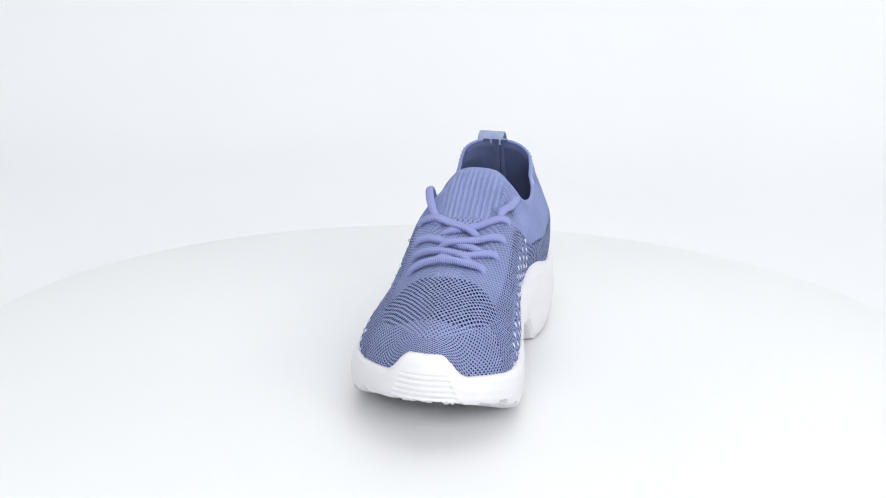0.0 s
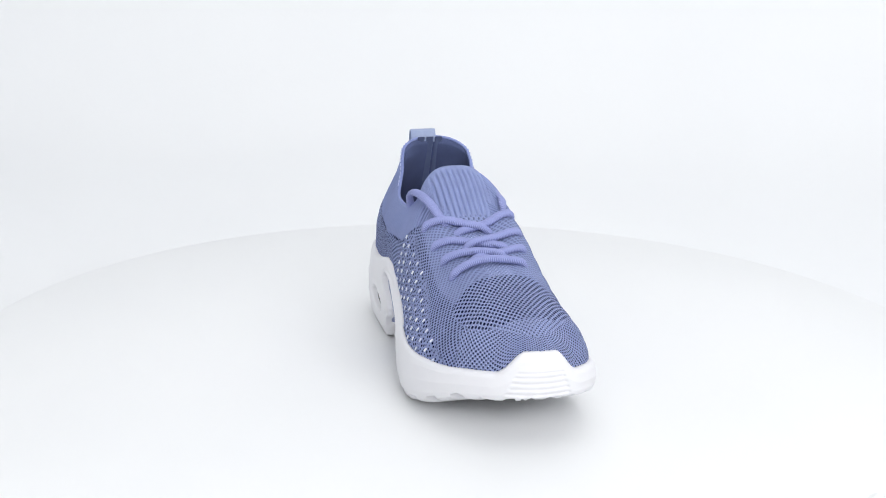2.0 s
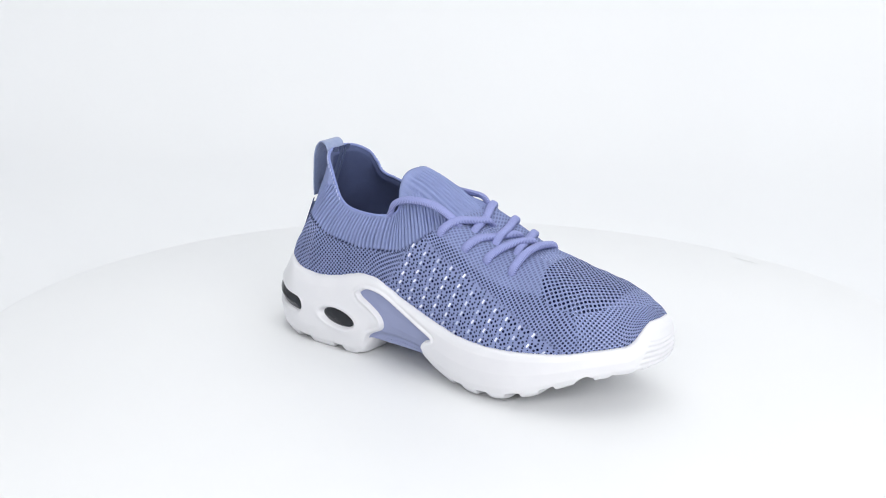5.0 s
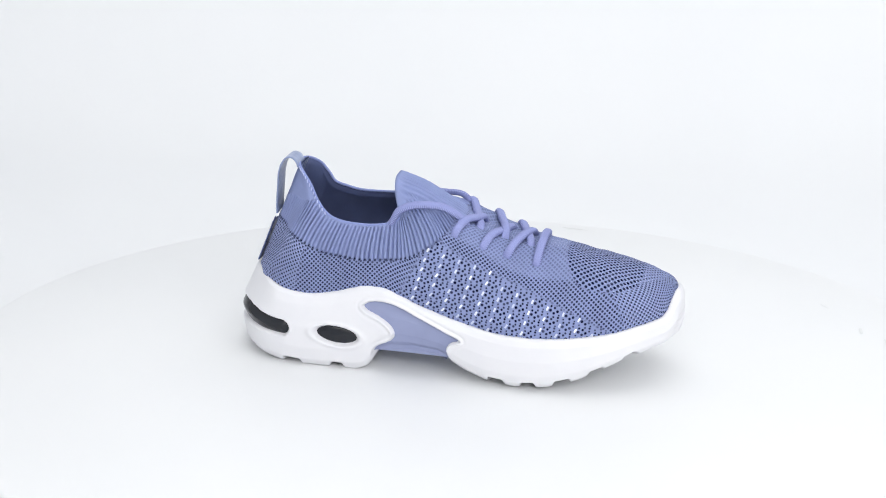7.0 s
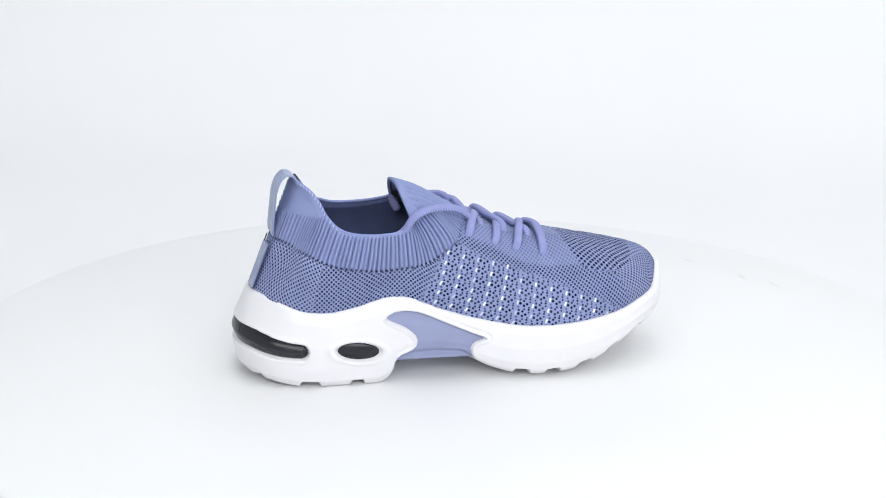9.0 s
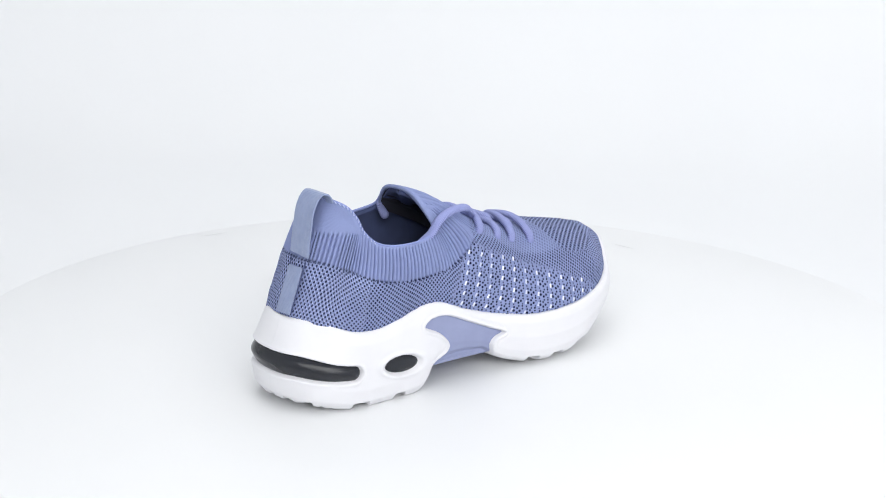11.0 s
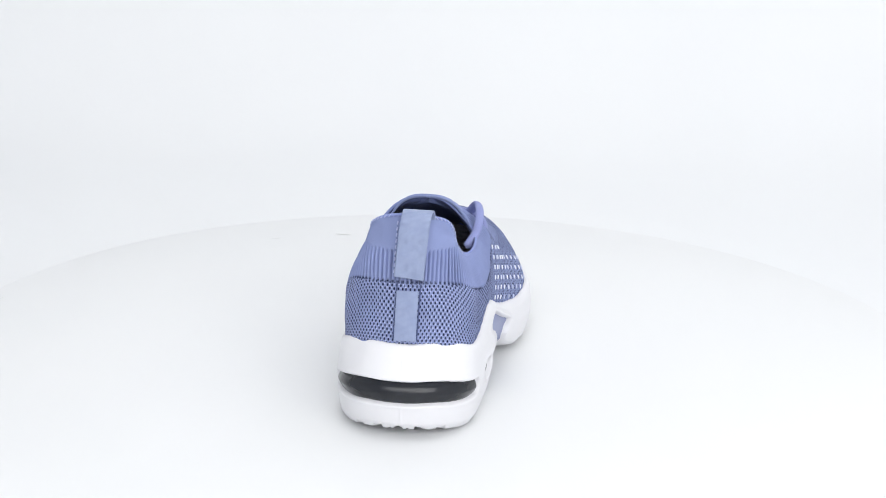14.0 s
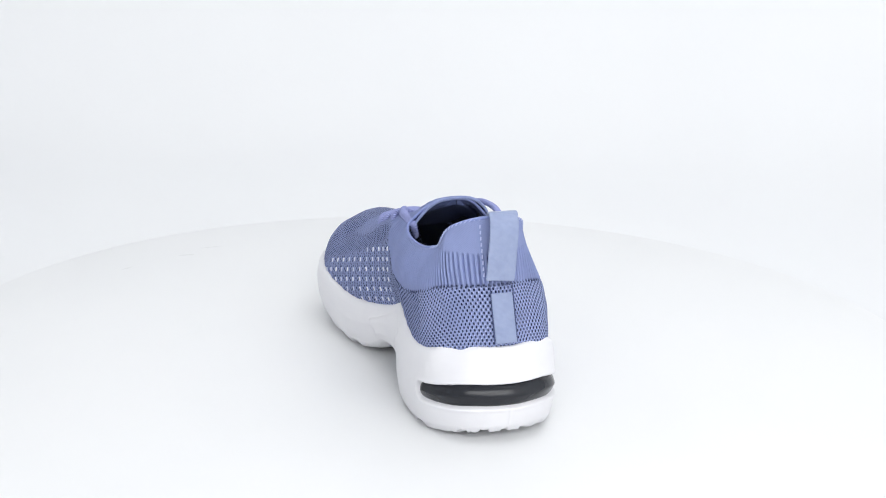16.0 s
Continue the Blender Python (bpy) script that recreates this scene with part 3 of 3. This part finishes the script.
def sweep(path, wide, thick, up, name, round_ends=True, sides=10, power=1.0):
    """A cord of flattened section along a path; up gives the face of its flat side."""
    path, up = np.array(path), np.array(up)
    t = np.gradient(path, axis=0)
    t /= np.linalg.norm(t, axis=1)[:, None]
    b = np.cross(t, up)
    b /= np.maximum(np.linalg.norm(b, axis=1), 1e-9)[:, None]
    u = np.cross(b, t)
    arc = np.concatenate([[0], np.cumsum(np.linalg.norm(np.diff(path, axis=0), axis=1))])
    a = np.linspace(0, 2 * math.pi, sides, endpoint=False)
    ca, sa = np.sign(np.cos(a)) * np.abs(np.cos(a)) ** power, np.sign(np.sin(a)) * np.abs(np.sin(a)) ** power
    taper = np.ones(len(path))
    if round_ends:
        end = np.minimum(arc, arc[-1] - arc) / wide
        taper = np.sqrt(np.clip(1 - (1 - np.clip(end, 0, 1)) ** 2, 0.0, 1)) * 0.999 + 0.001
    pts = path[:, None] + (b[:, None] * (wide * ca)[None, :, None] + u[:, None] * (thick * sa)[None, :, None]) * taper[:, None, None]
    pts = np.concatenate([pts, pts[:, :1]], 1)
    uv = np.stack(np.broadcast_arrays(arc[:, None], np.linspace(0, 1, sides + 1)[None]), -1)
    return grid_mesh(name, pts, uv=uv)


def vamp_heights():
    """Heights of the upper over a regular plan grid round its ridge."""
    x0, y0, step, nx, ny = -0.036, -0.036, 0.0006, 190, 130
    total, count = np.zeros((nx, ny)), np.zeros((nx, ny))
    for side in (-1, 1):
        _, _, p = upper_grid(side, 620, 300, 0.0, 0.60, 0.25, 1.0)
        i, j = np.rint((p[..., 0] - x0) / step).astype(int), np.rint((p[..., 1] - y0) / step).astype(int)
        ok = (i >= 0) & (i < nx) & (j >= 0) & (j < ny)
        np.add.at(total, (i[ok], j[ok]), p[..., 2][ok])
        np.add.at(count, (i[ok], j[ok]), 1)
    z = np.where(count > 0, total / np.maximum(count, 1), 0.0)
    known = (count > 0).astype(float)
    for _ in range(40):
        zs, ks = np.zeros_like(z), np.zeros_like(z)
        for dx, dy in ((0, 1), (0, -1), (1, 0), (-1, 0)):
            zs += np.roll(z * known, (dx, dy), (0, 1))
            ks += np.roll(known, (dx, dy), (0, 1))
        z = np.where(known > 0, z, zs / np.maximum(ks, 1e-9))
        known = np.maximum(known, (ks > 0).astype(float))
    for _ in range(2):
        q = np.pad(z, 1, mode="edge")
        z = (q[:-2, 1:-1] + q[2:, 1:-1] + q[1:-1, :-2] + q[1:-1, 2:] + 2 * z) / 6
    return x0, y0, step, z


VAMP = vamp_heights()


def on_vamp(x, y):
    """Height of the upper over a place near its ridge, and its normal."""
    x0, y0, step, z = VAMP

    def height(px, py):
        u, v = np.clip((px - x0) / step, 0, z.shape[0] - 1.001), np.clip((py - y0) / step, 0, z.shape[1] - 1.001)
        i, j = int(u), int(v)
        a, c = u - i, v - j
        return z[i, j] * (1 - a) * (1 - c) + z[i + 1, j] * a * (1 - c) + z[i, j + 1] * (1 - a) * c + z[i + 1, j + 1] * a * c
    n = Vector((-(height(x + 0.002, y) - height(x - 0.002, y)) / 0.004, -(height(x, y + 0.002) - height(x, y - 0.002)) / 0.004, 1)).normalized()
    return height(x, y), np.array(n)


# ---- the studio ----
def slab(name, x0, x1, y0, y1, z0, z1, label):
    bm = bmesh.new()
    bmesh.ops.create_cube(bm, size=1.0, matrix=Matrix.Translation(((x0 + x1) / 2, (y0 + y1) / 2, (z0 + z1) / 2)) @ Matrix.Diagonal((x1 - x0, y1 - y0, z1 - z0, 1)))
    me = finish_mesh(bm, name, smooth=False)
    me.materials.append(PAPER)
    return tagged(new(name, me), label, "wall", kind="structure")


def build_backdrop():
    """Seamless paper: a floor that bends up into the wall behind the turntable."""
    radius, far, floor_z, top = 0.45, 1.15, -0.062, 1.9
    prof = [(-1.75, floor_z)] + [(y, floor_z) for y in np.linspace(-1.2, far - radius, 8)]
    prof += [(far - radius + radius * math.sin(a), floor_z + radius - radius * math.cos(a)) for a in np.linspace(0, math.pi / 2, 24)[1:]]
    prof += [(far, z) for z in np.linspace(floor_z + radius, top, 6)[1:]]
    prof = np.array(prof)
    back = prof[::-1] + np.array([0.004, -0.004])
    ring = np.concatenate([prof, back])
    xs = np.linspace(-1.75, 1.75, 9)
    pts = np.stack([np.stack([np.full(len(ring), x), ring[:, 0], ring[:, 1]], 1) for x in xs])
    me = grid_mesh("backdrop", pts)
    me.materials.append(PAPER)
    return tagged(new("backdrop", me), "seamless white paper backdrop sweeping up from the floor", "backdrop", kind="structure")


build_backdrop()
slab("wall_west", -1.80, -1.752, -1.8, 1.2, -0.07, 1.95, "plain white studio wall")
slab("wall_east", 1.752, 1.80, -1.8, 1.2, -0.07, 1.95, "plain white studio wall")
slab("wall_south", -1.752, 1.752, -1.8, -1.752, -0.07, 1.95, "plain white studio wall")
tagged(slab("ceiling", -1.8, 1.8, -1.8, 1.2, 1.952, 2.0, "plain white studio ceiling"), category="ceiling")


# ---- the turntable ----
def lathe(name, profile, segments, centre):
    a = np.linspace(0, 2 * math.pi, segments, endpoint=False)
    prof = np.array(profile)
    pts = np.stack([np.stack([centre[0] + prof[:, 0] * math.cos(t), centre[1] + prof[:, 0] * math.sin(t), prof[:, 1]], 1) for t in a])
    return grid_mesh(name, pts, closed_u=True)


turntable = tagged(new("turntable"), "round white turntable board turning on a low base", "turntable")
PLATE = (0.0067, -0.0145)
R = 0.3220
part("platter", lathe("platter", [(0.0001, -0.0004), (R * 0.5, -0.0004), (R - 0.003, -0.0004), (R - 0.001, -0.0012), (R, -0.003),
                                  (R, -0.012), (R - 0.001, -0.0135), (R - 0.003, -0.014), (0.0001, -0.014)], 256, PLATE), BOARD, turntable)
part("base", lathe("base", [(0.0001, -0.0135), (0.07, -0.0135), (0.075, -0.02), (0.13, -0.03), (0.135, -0.035), (0.135, -0.060), (0.132, -0.062), (0.0001, -0.062)], 96, (0, 0)), BOARD, turntable, "low round turntable base")


SCUFF = plain_material("grey_scuff", (0.755, 0.77, 0.775), (0.79, 0.80, 0.80), 0.7, 160, 0.0001)


def scuff(x, y, length, width, turn_by):
    """A faint ragged smear on the board."""
    bm = bmesh.new()
    ring = []
    for k in range(28):
        a = 2 * math.pi * k / 28
        r = 0.75 + 0.35 * noise.noise((math.cos(a) * 2 + x * 90, math.sin(a) * 2 + y * 90, 1.0))
        ring.append(bm.verts.new((length * r * math.cos(a), width * r * math.sin(a), 0)))
    bm.faces.new(ring)
    ob = part("scuff", bm, SCUFF, turntable)
    ob.matrix_basis = pose(x, y, -0.0001, 0, 0, turn_by)


for row in ((0.068, -0.275, 0.008, 0.0016, -8), (0.044, -0.286, 0.012, 0.0010, -4), (0.118, -0.262, 0.006, 0.0012, 20), (0.300, -0.105, 0.014, 0.0012, 70)):
    scuff(*row)


# ---- the shoe ----
shoe = tagged(new("running_shoe"), "lilac-blue knit running shoe with white wavy sole standing on turntable", "shoe")
midsole = part("midsole", build_midsole(), RUBBER, shoe, "white moulded foam sole with treads")
part("heel_cushion", wall_patch("heel_cushion", np.linspace(-BAR_HALF - 0.002, BAR_HALF + 0.002, 190), np.linspace(0.012, 0.037, 46),
     lambda a, x, z: bar_distance(a, z), lambda d: -0.0034 + 0.0036 * np.sqrt(np.clip(-d / 0.0058, 0, 1)), 0.0009), BLACK, midsole, "glossy black heel cushion")
for right in (True,):
    lo, hi = sorted((float(side_arc(-0.078, right)), float(side_arc(-0.046, right))))
    part("side_cushion", wall_patch("side_cushion", np.linspace(lo, hi, 64), np.linspace(0.012, 0.030, 40),
         lambda a, x, z: oval_distance(x, z), lambda d: -0.0034 + 0.0026 * np.sqrt(np.clip(-d / 0.0058, 0, 1)), 0.0010), BLACK, midsole, "glossy black oval cushion")
    lo, hi = sorted((float(side_arc(-0.050, right)), float(side_arc(0.0155, right))))
    part("shank", wall_patch("shank", np.linspace(lo, hi, 110), np.linspace(0.0125, 0.046, 70),
         lambda a, x, z: arch_distance(x, z), lambda d: -0.0030 + 0 * d, 0.0006), SHANK, midsole, "lilac rubber arch inlay")



def build_shank_base():
    xs = np.linspace(-0.037, 0.006, 24)
    pts = np.array([[(x, (1 - k) * (-float(half_width(x, -1)) + 0.0072) + k * (float(half_width(x, 1)) - 0.0085), float(sole_bottom(x)) - 0.0022) for k in np.linspace(0, 1, 12)] for x in xs])
    return grid_mesh("shank_base", pts)


part("shank_base", build_shank_base(), SHANK, midsole)
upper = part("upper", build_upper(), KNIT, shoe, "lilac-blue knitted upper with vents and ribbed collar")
part("lining", build_lining(), LINING, upper, "dark lilac cloth lining")
part("insole", build_insole(), INSOLE, shoe, "black cloth insole")
for side in (-1, 1):
    path = rim_roll(side)
    part("collar_edge", sweep(path, 0.0009, 0.0009, np.tile((0, side, 0.2), (len(path), 1)), "collar_edge", sides=8), EDGE, upper)


def build_tongue():
    half, cols = 0.0245, 220
    y = np.linspace(-1, 1, cols)
    xs = np.linspace(0, 1, 26)
    top = np.zeros((cols, 26, 3))
    for i, k in enumerate(y):
        x_edge = -0.0335 + 0.0065 * abs(k) ** 4
        for j, t in enumerate(xs):
            x = x_edge + (0.0155 - x_edge) * t
            py = float(centre_line(x)) + half * k
            rise = float(knots(x, [(-0.034, 0.1150), (-0.0177, 0.1096), (0.0014, 0.0985), (0.0175, 0.0890)], 0.003))
            fall = 0.0185 - 0.10 * (x + 0.033)
            n = np.array(Vector((0.35, 2.0 * fall * k / half * 0.6, 1.0)).normalized())
            groove = (0.5 + 0.5 * math.cos(2 * math.pi * half * k / 0.0033)) ** 2.0 * smoothstep(0.90, 0.80, t) * smoothstep(0.06, 0.12, t) * smoothstep(0.88, 0.70, abs(k))
            top[i, j] = np.array((x, py, rise - fall * abs(k) ** 3.0)) + n * (0.0010 - 0.0014 * groove - 0.0015 * smoothstep(0.8, 1.0, t))
    under = top[:, ::-1].copy()
    under[..., 2] -= 0.0022
    pts = np.concatenate([under, top], 1)
    arc = np.stack(np.broadcast_arrays(pts[..., 1], pts[..., 0]), -1)
    plain = np.tile(np.concatenate([np.ones(26), np.interp(xs, [0, 0.84, 0.86, 1], [1, 1, 0.45, 0.45])]), (cols, 1))
    me = grid_mesh("tongue", pts, uv=arc, attributes={"vent_zone": 0 * plain, "open_zone": 0 * plain, "plain_zone": plain, "seam_zone": 0 * plain, "top_zone": 0 * plain, "girth_zone": 0 * plain}, plan=arc)
    me.materials.append(KNIT)
    me.materials.append(INSOLE)
    me.polygons.foreach_set("material_index", [1 if k < 24 else 0 for _ in range(cols - 1) for k in range(51)])
    return me


part("tongue", build_tongue(), KNIT, shoe, "ribbed knit tongue")

# laces: crossed strands between the two rows of eyelets, and a free loop on either side
EYES_R = [(0.0066, -0.0280), (0.0236, -0.0262), (0.0380, -0.0238), (0.0540, -0.0228)]
EYES_L = [(0.0079, 0.0290), (0.0248, 0.0288), (0.0396, 0.0275), (0.0545, 0.0255)]


def strand(a, b, over, bow=0.0012, reach=0.80):
    """A strand that leaves the eyelet a towards b and dives under its neighbour before it gets there."""
    path, ups = [], []
    for t in np.linspace(0, 1, 44):
        q = t * reach
        x, y = a[0] + (b[0] - a[0]) * q, a[1] + (b[1] - a[1]) * q
        x += bow * math.sin(math.pi * q)
        h, n = on_vamp(x, y)
        lift = 0.0017 + (0.0021 if over else 0.0) * math.sin(math.pi * q) ** 2
        lift -= 0.0045 * smoothstep(0.05, 0.0, t) + (0.0052 if reach < 1 else 0.0045) * smoothstep(0.80 if reach < 1 else 0.93, 1.0, t)
        ha, hb = on_vamp(*a)[0], on_vamp(*b)[0]
        p = np.array((x, y, h)) + n * lift
        chord = ha + (hb - ha) * q + (0.0036 if over else 0.0016)
        if 0.06 < t < 0.9:
            p[2] = max(p[2], chord)
        path.append(p)
        ups.append(n)
    for _ in range(3):
        path = [path[0]] + [(path[k - 1] + 2 * path[k] + path[k + 1]) / 4 for k in range(1, len(path) - 1)] + [path[-1]]
    return sweep(path, 0.0026, 0.0019, ups, "lace_strand", sides=14, power=0.8)


for i in range(3):
    part("lace_strand", strand(EYES_R[i], EYES_L[i + 1], i != 1, reach=(0.72, 0.86, 0.80)[i]), CORD, shoe)
    part("lace_strand", strand(EYES_L[i], EYES_R[i + 1], i == 1, reach=(0.78, 0.76, 0.80)[i]), CORD, shoe)

part("lace_strand", strand((0.0560, -0.0232), (0.0575, 0.0235), True, 0.001, 1.0), CORD, shoe)


def lace_loop(points):
    """A slack end that comes out of the shoe and lies over the tongue's edge."""
    path = spline(points, np.linspace(0, 1, 60))
    side = 1 if path[30][1] > 0 else -1
    return sweep(path, 0.0027, 0.0018, np.tile((-0.3, 0.5 * side, 0.8), (60, 1)), "lace_loop")


def above(x, y, lift):
    h, n = on_vamp(x, y)
    return tuple(np.array((x, y, h)) + n * lift)


part("lace_loop", lace_loop([(-0.0370, -0.0215, 0.0850), (-0.0310, -0.0262, 0.0925), (-0.0268, -0.0276, 0.0994), (-0.0176, -0.0266, 0.1032),
                             (-0.0010, -0.0228, 0.1022), above(0.0085, -0.0170, 0.0026), above(0.0140, -0.0135, -0.0010)]), CORD, shoe)
part("lace_loop", lace_loop([(-0.0235, 0.0228, 0.0890), (-0.0262, 0.0250, 0.0950), (-0.0266, 0.0264, 0.0988), (-0.0180, 0.0262, 0.0990),
                             above(-0.0070, 0.0238, 0.0030), above(0.0030, 0.0222, 0.0026), above(0.0095, 0.0225, -0.0010)]), CORD, shoe)


def ribbon(name, points, width, thick, shift0, shift1, count=60):
    path = spline([(x, 0, z) for x, z in points], np.linspace(0, 1, count))
    path[:, 1] = np.linspace(shift0, shift1, count)
    t = np.gradient(path, axis=0)
    up = np.cross(t, np.tile((0, 1.0, 0), (count, 1)))
    return sweep(path, width / 2, thick / 2, up, name, round_ends=False, sides=24, power=0.35)


heel_line = upper_point(np.full(30, 1.0), np.linspace(0.075, 0.5, 30), -1)
part("heel_strap", ribbon("heel_strap", [(float(p[0]) - 0.0011, float(p[2])) for p in heel_line[::5]], 0.0122, 0.0012, 0.0, 0.0005), RIBBON, shoe, "smooth lilac heel ribbon")
part("pull_tab", ribbon("pull_tab", [(-0.1076, 0.0872), (-0.1076, 0.0930), (-0.1066, 0.1050), (-0.1058, 0.1130), (-0.1036, 0.1194), (-0.1000, 0.1231), (-0.0963, 0.1226),
                                     (-0.0938, 0.1196), (-0.0932, 0.1170)], 0.0165, 0.0013, 0.0005, -0.0035, 80), RIBBON, shoe, "satin lilac heel pull loop")

for shift in (-0.0064, 0.0066):
    seam = [(float(p[0]) - 0.0007, shift, float(p[2])) for p in heel_line]
    part("strap_seam", sweep(seam, 0.0004, 0.0004, np.tile((-1.0, 0, 0.2), (30, 1)), "strap_seam", sides=6), LINING, shoe)
dash_bm = bmesh.new()
bmesh.ops.create_cube(dash_bm, size=1.0, matrix=Matrix.Diagonal((0.0006, 0.0008, 0.0020, 1)))
bmesh.ops.bevel(dash_bm, geom=dash_bm.edges[:], offset=0.00015, segments=1, affect="EDGES")
DASH = finish_mesh(dash_bm, "tab_stitch")
DASH.materials.append(STITCH)
for k in range(9):
    p = upper_point(np.array(0.975), np.array(0.58 + 0.045 * k), 1)
    ob = new("tab_stitch", DASH)
    ob.parent = upper
    ob.matrix_basis = pose(float(p[0]) - 0.0003, float(p[1]), float(p[2]), 0, 18, -25)

inner_line = upper_point(np.full(30, 1.0), np.linspace(1.0, 0.30, 30), -1)
for shift in (-0.0052, 0.0006, 0.0064):
    part("heel_tape", ribbon("heel_tape", [(float(p[0]) + 0.0032, float(p[2])) for p in inner_line[::5]], 0.0046, 0.0012, shift, shift), TAPE, upper, "shiny navy tape inside the heel")

# pale serrated stitches along the raised heel rim
for side in (-1, 1):
    for k in range(18):
        f = 0.80 + 0.0105 * k
        a, c = rim_at(f, side), rim_at(f + 0.004, side)
        ob = new("rim_stitch", DASH)
        ob.parent = upper
        turn_to = (Vector(c) - Vector(a)).to_track_quat("Z", "X").to_matrix().to_4x4()
        turn_to.translation = Vector(a) + Vector((-0.0002, side * 0.0004, -0.0003))
        ob.matrix_basis = turn_to @ pose(0, 0, 0, 0, 35, 0)

# pale flecks knitted into the openwork on both sides
fleck_bm = bmesh.new()
bmesh.ops.create_cube(fleck_bm, size=1.0, matrix=Matrix.Diagonal((0.0012, 0.0026, 0.0008, 1)))
bmesh.ops.bevel(fleck_bm, geom=fleck_bm.edges[:], offset=0.00025, segments=1, affect="EDGES")
FLECK = finish_mesh(fleck_bm, "knit_fleck")
FLECK.materials.append(THREAD)
for side in (-1, 1):
    f_grid, s_grid, p_grid = upper_grid(side, 1100, 260, 0.05, 0.70, 0.0, 0.8)
    u_grid, v_grid = cell_place(p_grid)
    for row in range(-4, 5):
        for col in range(-5, 12):
            d = np.hypot(u_grid - CELL_U0 - col * CELL_U, v_grid - CELL_V0 - row * CELL_V)
            at = np.unravel_index(np.argmin(d), d.shape)
            if d[at] > 0.0008:
                continue
            p, f, s = p_grid[at], f_grid[at], s_grid[at]
            _, lattice, _, _, _, _ = upper_zones(p, f, s)
            if lattice < 0.6 or s < 0.06:
                continue
            up = upper_point(f, s + 0.01, side) - upper_point(f, s - 0.01, side)
            along = upper_point(f + 0.005, s, side) - upper_point(f - 0.005, s, side)
            up, along = Vector(up).normalized(), Vector(along).normalized()
            nrm = along.cross(up).normalized()
            if nrm.y * side < 0:
                nrm = -nrm
            ax = up.cross(nrm).normalized()
            m = Matrix((ax, up, nrm)).transposed().to_4x4()
            m.translation = Vector(p) + nrm * 0.0003
            ob = new("knit_fleck", FLECK)
            ob.parent = upper
            ob.matrix_basis = m @ pose(0, 0, 0, 0, 0, random.uniform(-6, 6) + 44 * side)


# ---- motion ----
def turn(t):
    return 13.104 * t


def motions():
    times = [i * 0.5 for i in range(33)]
    walk(turntable, [(t, pose(0, 0, 0, 0, 0, turn(t))) for t in times])
    walk(shoe, [(t, pose(0, 0, 0, 0, 0, turn(t) - 101.18) @ pose(-0.00246, 0.00788, 0)) for t in times])


motions()
